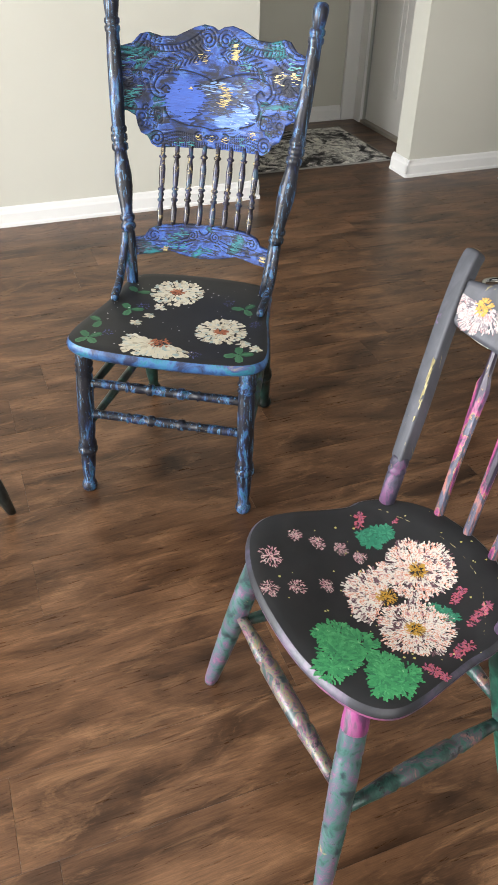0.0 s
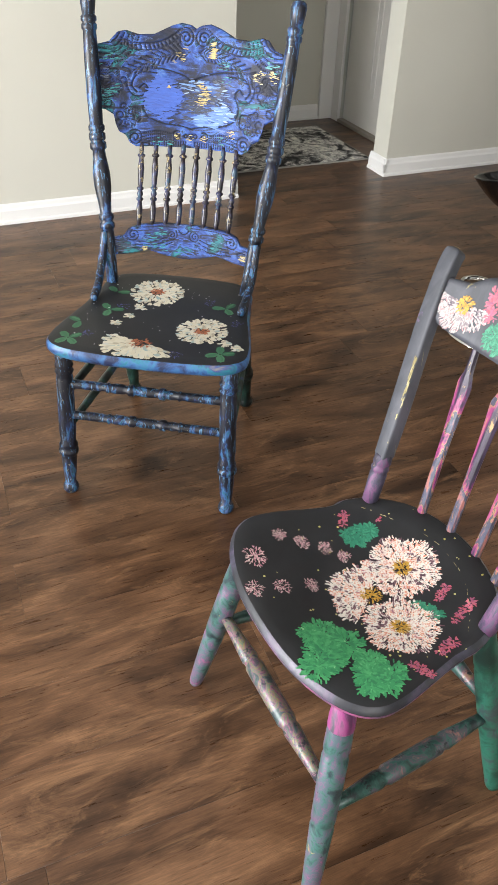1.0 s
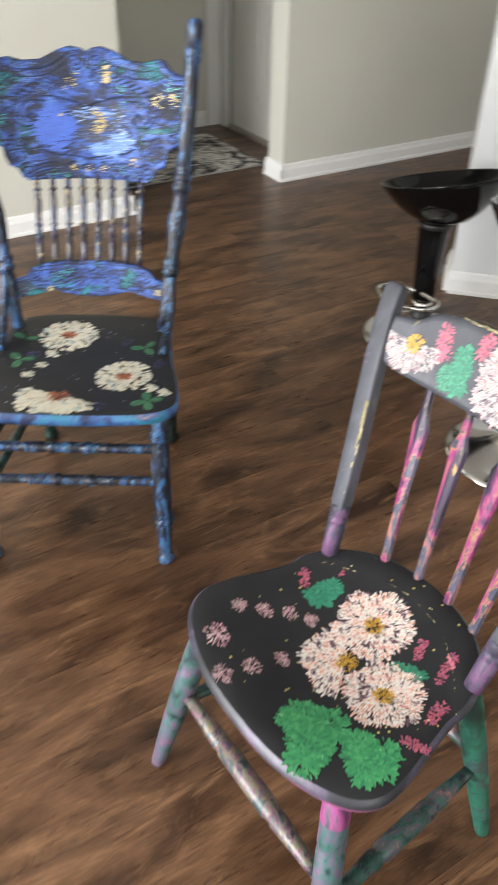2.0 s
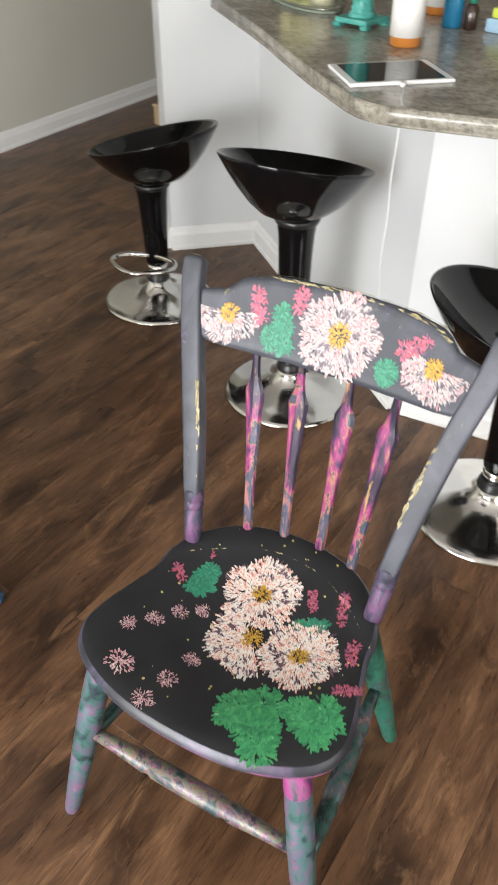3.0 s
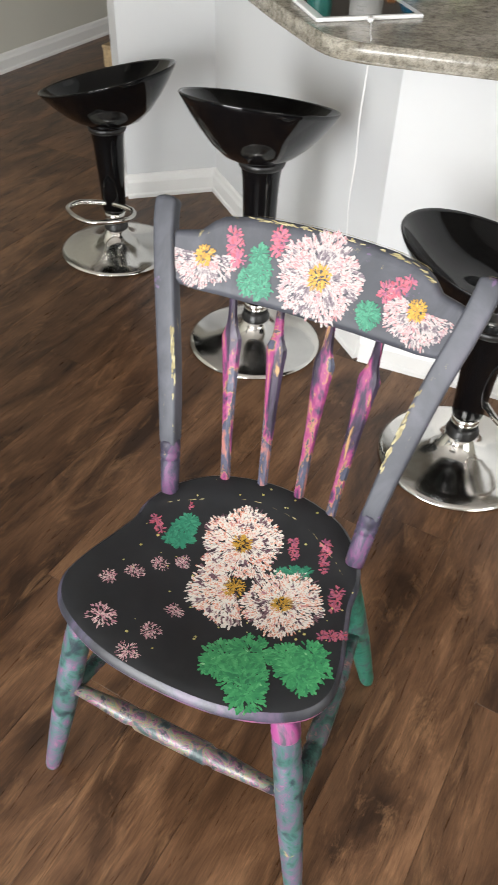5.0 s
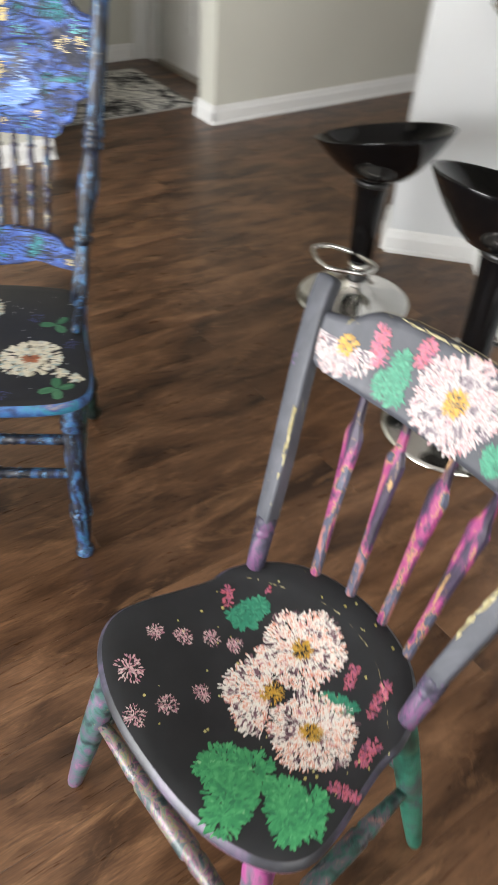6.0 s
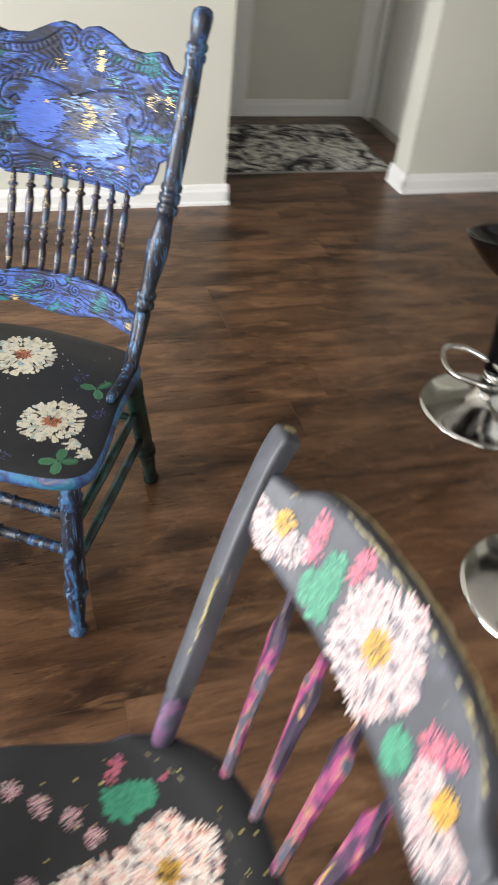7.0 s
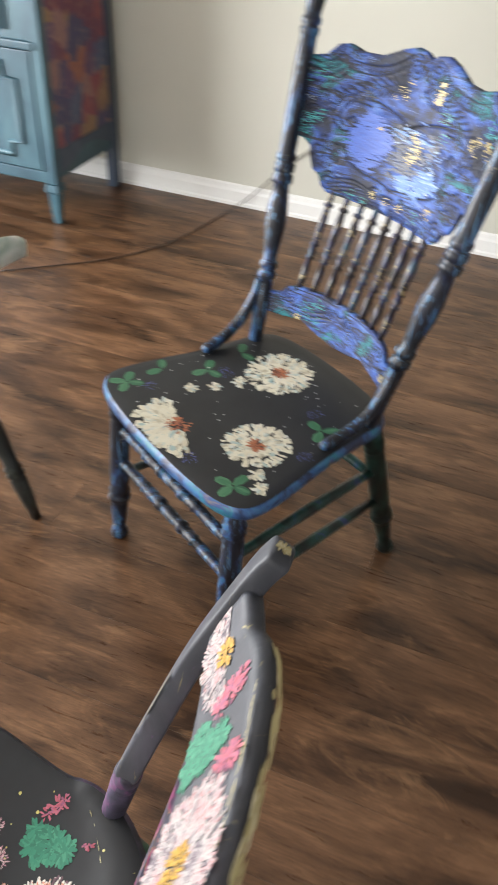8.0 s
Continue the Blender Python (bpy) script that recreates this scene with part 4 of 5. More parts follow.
def pressed_chair():
    ch = thing("pressed_back_chair", BLUE_M, "blue painted pressed-back wooden chair, charcoal seat with daisies", "chair", "painted chairs")
    rng = random.Random(8)
    top, rim = seat_board(outline_b, seat_b, 0.032, 0.013, (0, 0.18))
    seat = part("seat", top, CHARCOAL, ch, "charcoal painted flat seat", True)
    part("seat_rim", rim, TEALRIM, seat, "teal and blue seat rim", True)
    for cx, cy, r, a0, a1 in ((-0.046, 0.297, 0.072, 0, 6.283), (0.111, 0.12, 0.066, 0, 6.283), (-0.016, 0.034, 0.094, 2.95, 5.95)):
        part("flower", strokes(seat_b, [k for k in daisy_marks(rng, cx, cy, r, 17 if a0 == 0 else 16, a0, a1) if k[1] > -0.029], 0.0007), CREAMDAB, seat, "cream painted daisy")
        part("flower_centre", strokes(seat_b, blob_marks(rng, [(cx, cy, r * 0.25)], 46, 0.008), 0.0012), RUSTDAB, seat, "rust-red daisy centre")
    for x, y, r in ((-0.102, 0.119, 0.014), (-0.082, 0.160, 0.015), (-0.067, 0.213, 0.018), (0.177, 0.070, 0.018), (0.209, 0.054, 0.016)):
        part("bud", strokes(seat_b, blob_marks(rng, [(x, y, r * 0.7)], 26, 0.012), 0.0007), CREAMDAB, seat, "small cream painted bud")
    for x, y, first, count in ((0.176, 0.020, 0.3, 4), (0.146, 0.244, 1.0, 3), (-0.188, 0.021, 0.8, 4), (-0.187, 0.104, 2.6, 2), (-0.137, 0.181, 0.4, 3), (-0.149, 0.275, 0.1, 2)):
        marks = []
        for k in range(count):
            a = first + 2 * math.pi * k / max(3, count) + rng.uniform(-0.2, 0.2)
            lx, ly = x + 0.019 * math.cos(a), y + 0.019 * math.sin(a)
            marks += [(lx, ly, a, 0.034, 0.020), (lx + rng.uniform(-0.002, 0.002), ly + 0.002, a + 0.08, 0.027, 0.007), (lx + 0.001, ly - 0.003, a - 0.1, 0.024, 0.005)]
        part("leaf", strokes(seat_b, marks, 0.0005), LEAFDARK, seat, "dark green painted leaves")
    for x, y in ((0.075, 0.0), (0.19, 0.17), (-0.15, 0.05), (-0.11, 0.21), (0.10, 0.27)):
        part("speckle_sprig", strokes(seat_b, blob_marks(rng, [(x, y, 0.016)], 22, 0.004), 0.0005), BLUEDAB, seat, "violet-blue speckled sprig")
    part("paint_specks", strokes(seat_b, dot_marks(rng, [(rng.uniform(-0.19, 0.19), rng.uniform(0.0, 0.37), rng.uniform(0.0007, 0.002)) for _ in range(70)]), 0.0005), PALEDAB, seat, "pale paint specks")
    # legs
    fl = [(0, 0.017), (0.05, 0.021), (0.08, 0.0185), (0.10, 0.023), (0.12, 0.0185), (0.14, 0.023), (0.16, 0.0185), (0.18, 0.0205), (0.35, 0.021), (0.55, 0.0215), (0.62, 0.019), (0.645, 0.024), (0.66, 0.0185), (0.675, 0.025), (0.70, 0.025), (0.715, 0.0185), (0.73, 0.0195), (0.82, 0.018), (0.925, 0.0135), (0.94, 0.018), (0.965, 0.021), (0.985, 0.019), (1, 0.014)]
    ends = {}
    for sx in (-1, 1):
        for nm, a, b in (("front", (0.2 * sx, 0.012, 0.430), (0.211 * sx, 0.0, 0.0)), ("back", (0.168 * sx, 0.36, 0.432), (0.179 * sx, 0.498, 0.0))):
            ends[nm, sx] = (a, b)
            part("leg", turned(a, b, fl), BLUEPAINT if nm == "front" else DARKGREEN, ch, "", True)

    def at(key, z):
        a, b = ends[key]
        return lerp(a, b, (a[2] - z) / a[2])
    fs = [(0, 0.009), (0.05, 0.011), (0.2, 0.0115), (0.26, 0.010), (0.27, 0.014), (0.285, 0.010), (0.31, 0.013), (0.36, 0.0125), (0.39, 0.010), (0.40, 0.0145), (0.43, 0.0145), (0.44, 0.010), (0.47, 0.0125), (0.55, 0.0125), (0.58, 0.010), (0.59, 0.0145), (0.62, 0.0145), (0.63, 0.010), (0.66, 0.0125), (0.70, 0.010), (0.71, 0.014), (0.725, 0.010), (0.8, 0.0115), (0.95, 0.011), (1, 0.009)]
    for z in (0.335, 0.245):
        part("stretcher", turned(at(("front", -1), z), at(("front", 1), z), fs, 14), BLUEPAINT, ch, "", True)
    ss = [(0, 0.008), (0.2, 0.0105), (0.5, 0.012), (0.8, 0.0105), (1, 0.008)]
    for sx in (-1, 1):
        for z in (0.30, 0.20):
            part("stretcher", turned(at(("front", sx), z), at(("back", sx), z), ss, 12), DARKGREEN, ch, "", True)
    part("stretcher", turned(at(("back", -1), 0.26), at(("back", 1), 0.26), ss, 12), DARKGREEN, ch, "", True)
    # back posts
    line = [(0.178, 0.333, 0.44), (0.198, 0.368, 0.612), (0.223, 0.405, 0.80), (0.243, 0.45, 1.05), (0.247, 0.462, 1.112)]

    def post_at(z, sx):
        x = interp(z, [(c, a) for a, b, c in line])
        y = interp(z, [(c, b) for a, b, c in line])
        return Vector((x * sx, y, z))
    rp = [(0.44, 0.0145), (0.50, 0.0155), (0.575, 0.0165), (0.585, 0.0145), (0.590, 0.0195), (0.600, 0.0195), (0.605, 0.0145), (0.612, 0.0195), (0.620, 0.0195), (0.626, 0.0145), (0.645, 0.016), (0.69, 0.0215), (0.72, 0.0215), (0.755, 0.017), (0.772, 0.0155), (0.777, 0.0205), (0.789, 0.0205), (0.793, 0.016), (0.798, 0.0205), (0.81, 0.0205), (0.814, 0.016), (0.819, 0.020), (0.827, 0.020), (0.832, 0.0165), (0.90, 0.018), (0.98, 0.0175), (1.03, 0.0155), (1.035, 0.0185), (1.043, 0.0185), (1.047, 0.015), (1.051, 0.0185), (1.059, 0.0185), (1.063, 0.0145), (1.085, 0.0175), (1.100, 0.0185), (1.109, 0.016), (1.114, 0.008)]
    for sx in (-1, 1):
        part("back_post", sweep(bmesh.new(), [post_at(z, sx) for z, _ in rp], [r for _, r in rp], 18), BLUEPAINT, ch, "", True)
        arm = spline([(0.199 * sx, 0.352, 0.585), (0.2 * sx, 0.338, 0.545), (0.199 * sx, 0.306, 0.502), (0.194 * sx, 0.262, 0.476), (0.189 * sx, 0.205, 0.463)], 6)
        part("arm_bracket", sweep(bmesh.new(), arm, [(0.0095, 0.0115)] * (len(arm) - 2) + [(0.009, 0.010), (0.006, 0.005)], 12, 1, (1, 0, 0), 0.3), BLUEPAINT, ch, "", True)

    def y_back(z):
        return interp(z, [(c, b) for a, b, c in line])
    top_p = [(0, 1.036), (0.012, 1.043), (0.035, 1.047), (0.06, 1.040), (0.10, 1.022), (0.135, 1.021), (0.165, 1.030), (0.182, 1.027), (0.20, 1.008), (0.237, 1.0)]
    low_p = [(0, 0.776), (0.135, 0.776), (0.150, 0.785), (0.160, 0.803), (0.176, 0.812), (0.184, 0.830), (0.188, 0.850), (0.205, 0.862), (0.237, 0.870)]
    edge_line = line_through([(0.040, 1.030), (0.070, 1.012), (0.105, 1.004), (0.145, 1.006), (0.172, 1.016)])
    under_line = [(x, z - 0.014) for x, z in edge_line]
    frond = line_through([(0.012, 0.988), (0.050, 0.984), (0.100, 0.966), (0.150, 0.944)])
    scroll_c = line_through([(0.080, 0.951), (0.125, 0.953), (0.150, 0.940), (0.157, 0.915), (0.143, 0.893), (0.122, 0.892), (0.109, 0.904), (0.117, 0.917), (0.128, 0.910)], 10)
    scroll_d = line_through([(0.090, 0.941), (0.122, 0.943), (0.140, 0.932), (0.146, 0.914), (0.136, 0.901)], 10)
    oval_rim = line_through([(0.108, 0.900), (0.119, 0.872), (0.108, 0.846), (0.070, 0.830), (0.030, 0.826), (0.0, 0.820)])
    oval_top = line_through([(0.080, 0.951), (0.050, 0.945), (0.022, 0.936), (0.0, 0.926)])
    fans = [line_through([(0.048, 0.806 - 0.004 * k), (0.085, 0.812 - 0.007 * k), (0.122, 0.806 - 0.008 * k)], 8) for k in range(4)]
    half_lines = scrolls([(0.022, 1.018, 0.022, 2.1, 0.6, 1), (0.137, 0.797, 0.019, 1.8, 1.0, 1), (0.034, 0.802, 0.012, 1.6, 2.0, -1)], 60)
    half_lines += edge_line + under_line + ticks(edge_line, 3, -1.9, 0.014) + frond + ticks(frond, 3, 0.75, 0.024) + ticks(frond, 3, -0.75, 0.020)
    half_lines += scroll_c + scroll_d + oval_rim + oval_top + [p for f in fans for p in f]
    half_lines += arcs([(0.205, 1.035, 0.030 + 0.011 * k, 195, 300) for k in range(5)], 24)
    half_lines += berries(rng, 0.198, 0.915, 0.034, 0.042, 30, 0.0085) + berries(rng, 0.155, 0.848, 0.026, 0.026, 18, 0.0075)
    half_lines += ticks([(0.006 + 0.006 * k, 0.789) for k in range(18)], 1, -1.57, 0.009) + arcs([(0.004 + 0.008 * k, 0.803, 0.0042, 0, 330) for k in range(2)], 14)
    ridges = mirrored(half_lines)

    def oval(x, z):
        q = (x / 0.115) ** 2 + ((z - 0.887) / 0.058) ** 2
        return -0.0016 * (1 - smooth_step(0.75, 1.15, q))
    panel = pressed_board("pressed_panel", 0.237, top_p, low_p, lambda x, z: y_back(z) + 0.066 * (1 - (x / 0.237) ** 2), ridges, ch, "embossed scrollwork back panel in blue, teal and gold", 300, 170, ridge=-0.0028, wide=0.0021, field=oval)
    def panel_face(x, z):
        n = Vector((-0.5 * x, -1, 0.1)).normalized()
        return Vector((x, y_back(z) + 0.066 * (1 - (x / 0.237) ** 2) - 0.0055, z)), n

    def brushed(name, mat, blobs, n, size, label, lift):
        """Level brush strokes laid across the panel."""
        marks = [(x, z, rng.uniform(-0.25, 0.25), l * rng.uniform(1.0, 2.6), w * rng.uniform(0.45, 0.9)) for x, z, a, l, w in blob_marks(rng, blobs, n, size)]
        part(name, strokes(panel_face, marks, lift), mat, panel, label)
    brushed("brush_stroke", COBALTDAB, [(-0.075, 0.900, 0.034), (-0.070, 0.872, 0.034), (-0.088, 0.885, 0.028), (-0.050, 0.890, 0.022)], 520, 0.010, "cobalt blue brushed patch", 0.0006)
    brushed("brush_stroke", DUSKDAB, [(0.0, 0.905, 0.030), (0.03, 0.885, 0.036), (0.0, 0.862, 0.026), (0.07, 0.915, 0.022)], 260, 0.008, "dusky blue-black brushed patch", 0.0005)
    brushed("brush_stroke", SKYDAB, [(0.055, 0.846, 0.018), (0.083, 0.856, 0.020), (0.025, 0.842, 0.014), (0.072, 0.866, 0.014)], 150, 0.012, "sky blue and white brushed patch", 0.0009)
    brushed("brush_stroke", SKYDAB, [(0.0, 0.915, 0.02), (0.045, 0.93, 0.02), (0.075, 0.895, 0.02)], 34, 0.009, "sky blue dry strokes", 0.0011)
    brushed("brush_stroke", GOLDSTROKE, [(0.034, 0.908, 0.010), (0.030, 0.893, 0.011), (0.024, 0.880, 0.009), (0.020, 0.918, 0.007), (-0.058, 0.912, 0.004)], 70, 0.0055, "gold brush strokes", 0.0014)
    brushed("brush_stroke", GOLDSTROKE, [(0.046, 1.008, 0.004), (0.047, 0.996, 0.006), (0.046, 0.984, 0.006)], 40, 0.006, "gold brush strokes", 0.0012)
    brushed("brush_stroke", GOLDSTROKE, [(-0.030, 0.978, 0.012), (-0.018, 0.996, 0.008), (-0.045, 0.964, 0.008)], 22, 0.004, "gold brush strokes", 0.0012)
    brushed("brush_stroke", GOLDSTROKE, [(-0.034, 0.802, 0.008), (0.0, 0.800, 0.008), (0.034, 0.802, 0.008), (0.105, 0.815, 0.010), (0.165, 0.950, 0.014), (0.20, 0.955, 0.012)], 70, 0.005, "gold brush strokes", 0.0012)
    brushed("brush_stroke", TEALSTROKE, [(-0.190, 0.985, 0.016), (-0.215, 0.975, 0.014), (-0.200, 0.890, 0.020), (-0.215, 0.905, 0.014), (-0.185, 0.905, 0.014)], 64, 0.0055, "teal brush strokes", 0.0009)
    brushed("brush_stroke", TEALSTROKE, [(0.075, 0.962, 0.016), (0.085, 0.935, 0.012), (0.19, 0.985, 0.014), (0.21, 0.975, 0.012), (-0.055, 0.785, 0.010), (-0.085, 0.790, 0.010), (0.075, 0.797, 0.012)], 64, 0.0055, "teal brush strokes", 0.0009)
    brushed("brush_stroke", DUSKDAB, [(-0.215, 0.945, 0.018), (-0.19, 0.93, 0.02), (-0.12, 0.965, 0.02), (-0.09, 0.975, 0.02), (-0.165, 0.955, 0.018)], 46, 0.006, "dusky blue-black brushed patch", 0.0006)
    top_s = [(0, 0.598), (0.06, 0.600), (0.12, 0.594), (0.145, 0.585), (0.155, 0.568), (0.2, 0.562)]
    low_s = [(0, 0.513), (0.05, 0.519), (0.09, 0.531), (0.14, 0.522), (0.2, 0.520)]
    r2 = mirrored(scrolls([(0.030, 0.572, 0.014, 1.8, 2.4, 1), (0.130, 0.571, 0.017, 1.8, 0.5, -1)], 50)
                  + line_through([(0.043, 0.566), (0.075, 0.556), (0.115, 0.553)]) + line_through([(0.040, 0.558), (0.075, 0.546), (0.125, 0.546)]) + line_through([(0.030, 0.553), (0.075, 0.537), (0.130, 0.538)])
                  + line_through([(0.020, 0.592), (0.070, 0.592), (0.120, 0.588)]) + arcs([(0.0, 0.590, 0.014, 200, 270), (0.172, 0.545, 0.014, 20, 300)]) + berries(rng, 0.172, 0.540, 0.018, 0.012, 10, 0.006))
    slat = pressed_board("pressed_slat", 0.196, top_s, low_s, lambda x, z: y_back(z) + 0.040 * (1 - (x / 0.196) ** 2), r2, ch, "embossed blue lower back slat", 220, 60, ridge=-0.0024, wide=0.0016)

    def slat_face(x, z):
        return Vector((x, y_back(z) + 0.040 * (1 - (x / 0.196) ** 2) - 0.0055, z)), Vector((-0.4 * x, -1, 0.1)).normalized()
    for mat, blobs, n, size, text in ((DUSKDAB, [(-0.175, 0.545, 0.020), (-0.15, 0.54, 0.016), (0.175, 0.545, 0.012)], 110, 0.006, "dusky blue-black brushed patch"),
                                      (TEALSTROKE, [(-0.085, 0.555, 0.020), (-0.06, 0.575, 0.014), (-0.05, 0.54, 0.014), (0.085, 0.555, 0.014)], 60, 0.0055, "teal brush strokes"),
                                      (COBALTDAB, [(0.0, 0.545, 0.026), (0.04, 0.54, 0.018), (0.12, 0.575, 0.014), (-0.12, 0.58, 0.014)], 60, 0.006, "cobalt blue brushed patch"),
                                      (GOLDSTROKE, [(-0.10, 0.536, 0.006), (0.165, 0.540, 0.008)], 26, 0.006, "gold brush strokes")):
        marks = [(x, z, rng.uniform(-0.3, 0.3), l * rng.uniform(1.0, 3.0), w * 0.6) for x, z, a, l, w in blob_marks(rng, blobs, n, size)]
        part("brush_stroke", strokes(slat_face, [q for q in marks if 0.528 < q[1] < 0.59], 0.0006), mat, slat, text)
    sp = [(0, 0.0050), (0.08, 0.0070), (0.2, 0.0082), (0.3, 0.0052), (0.315, 0.0092), (0.335, 0.0092), (0.35, 0.0052), (0.39, 0.0084), (0.43, 0.0052), (0.445, 0.0092), (0.465, 0.0092), (0.48, 0.0052), (0.51, 0.0070), (0.7, 0.0086), (0.82, 0.0054), (0.835, 0.0098), (0.855, 0.0098), (0.87, 0.0054), (0.92, 0.0062), (1, 0.005)]
    for k in range(8):
        x = -0.122 + 0.244 * k / 7
        a = Vector((x * 0.97, y_back(0.592) + 0.040 * (1 - (x / 0.196) ** 2), 0.592))
        b = Vector((x, y_back(0.785) + 0.066 * (1 - (x / 0.237) ** 2), 0.785))
        part("spindle", turned(a, b, sp, 12), DARKSPINDLE, ch, "", True)
    # the old frame leans a little to one side and back
    for ob in ch.children_recursive:
        for vert in ob.data.vertices:
            vert.co.x += 0.026 * vert.co.z
            vert.co.y += 0.016 * vert.co.z
    return ch


DARKSPINDLE = brushed_paint("dark_spindle_paint", [(0.25, (0.010, 0.009, 0.011)), (0.5, (0.022, 0.018, 0.026)), (0.62, (0.035, 0.035, 0.09)), (0.75, (0.03, 0.07, 0.11))], (1, 1, 0.6), 40, 0.3, None, ((0.34, 0.27, 0.14), 70, 0.575))
COBALTDAB = dabs("cobalt_dabs", [(0.0, (0.034, 0.085, 0.36)), (0.6, (0.040, 0.102, 0.42)), (1.0, (0.034, 0.075, 0.30))], 0.45)
DUSKDAB = dabs("dusk_dabs", [(0.0, (0.016, 0.019, 0.032)), (0.7, (0.028, 0.034, 0.060)), (0.9, (0.04, 0.07, 0.19)), (1.0, (0.14, 0.17, 0.22))], 0.45)
SKYDAB = dabs("sky_blue_dabs", [(0.0, (0.055, 0.12, 0.36)), (0.5, (0.10, 0.20, 0.45)), (0.85, (0.15, 0.26, 0.48)), (1.0, (0.30, 0.38, 0.50))], 0.55)
GOLDSTROKE = dabs("gold_strokes", [(0.0, (0.34, 0.26, 0.09)), (0.7, (0.50, 0.40, 0.16)), (1.0, (0.20, 0.16, 0.08))], 0.45)
TEALSTROKE = dabs("teal_strokes", [(0.0, (0.015, 0.16, 0.18)), (0.6, (0.03, 0.26, 0.28)), (1.0, (0.015, 0.09, 0.11))], 0.45)
LEAFDARK = dabs("dark_leaf_dabs", [(0.0, (0.015, 0.07, 0.035)), (0.6, (0.03, 0.13, 0.06)), (1.0, (0.06, 0.18, 0.09))])
pressed_chair()


# ---- rug in the hall ----
def rug_material():
    m, _, _, p = shader("worn_grey_rug")
    mp = coords(m)
    a, b, c = noise_of(m, mp, 7, 6, 0.68, 1.2), noise_of(m, mp, 26, 5, 0.7, 0.6), noise_of(m, mp, 300, 3)
    r1 = ramp(m, [(0.40, (0.025, 0.025, 0.027)), (0.46, (0.22, 0.215, 0.205)), (0.52, (0.76, 0.75, 0.70))])
    wire(m, a, r1)
    r2 = ramp(m, [(0.40, (0.25, 0.25, 0.25)), (0.52, (1, 1, 1)), (0.64, (1.3, 1.28, 1.22))])
    wire(m, b, r2)
    colour_out(m, mixed(m, 0.9, r1, r2, "MULTIPLY"), p)
    p.inputs["Roughness"].default_value = 0.95
    bump(m, c, p, 0.6, 0.003)
    return m


rug = thing("entry_rug", HM.copy(), "worn grey and black patterned low-pile rug in the entry hall", "rug")
part("rug_body", box((1.80, 4.172, 0.001), (2.993, 4.857, 0.009), 0.003), rug_material(), rug)
BIND = plain("rug_binding", (0.30, 0.29, 0.27), 0.9)
for lo, hi in (((1.795, 4.162, 0.0005), (2.998, 4.171, 0.008)), ((1.795, 4.858, 0.0005), (2.998, 4.866, 0.008)), ((2.994, 4.172, 0.0005), (3.001, 4.857, 0.008))):
    part("binding", box(lo, hi, 0.002), BIND, rug, "stitched pale edge")


# ---- cabinet ----
TEALCAB = brushed_paint("teal_blue_furniture_paint", [(0.25, (0.016, 0.050, 0.074)), (0.5, (0.027, 0.078, 0.108)), (0.75, (0.046, 0.112, 0.142))], (1, 1, 0.5), 5, 0.42)
NAVYCAB = brushed_paint("slate_blue_furniture_paint", [(0.25, (0.03, 0.05, 0.085)), (0.75, (0.06, 0.085, 0.13))], (1, 1, 0.4), 6, 0.45)


def collage():
    m, _, _, p = shader("colour_patch_paint")
    mp = coords(m, (1, 1, 0.8))
    warp = noise_of(m, mp, 9, 4, 0.6)
    shift = mixed(m, 0.12, mp, warp, "ADD")
    cell = node(m, "TexVoronoi", Scale=13.0)
    m.node_tree.links.new(shift.outputs[2], cell.inputs["Vector"])
    pick = node(m, "SeparateColor")
    wire(m, cell, pick, "Color", 0)
    a = ramp(m, [(0.0, (0.05, 0.05, 0.12)), (0.22, (0.14, 0.03, 0.06)), (0.40, (0.24, 0.05, 0.06)), (0.52, (0.30, 0.10, 0.06)), (0.60, (0.26, 0.15, 0.07)), (0.70, (0.10, 0.05, 0.12)), (0.85, (0.06, 0.09, 0.17)), (0.95, (0.26, 0.13, 0.12))], False)
    wire(m, pick, a)
    n2 = noise_of(m, coords(m, (3, 3, 1)), 16, 6, 0.75, 1.2)
    b = ramp(m, [(0.56, (0, 0, 0)), (0.62, (0.7, 0.7, 0.7))])
    wire(m, n2, b)
    last = mixed(m, b, a, (0.42, 0.26, 0.18))
    c = ramp(m, [(0.40, (0.8, 0.8, 0.8)), (0.45, (0, 0, 0))])
    wire(m, n2, c)
    colour_out(m, mixed(m, c, last, (0.10, 0.05, 0.11)), p)
    p.inputs["Roughness"].default_value = 0.45
    return m


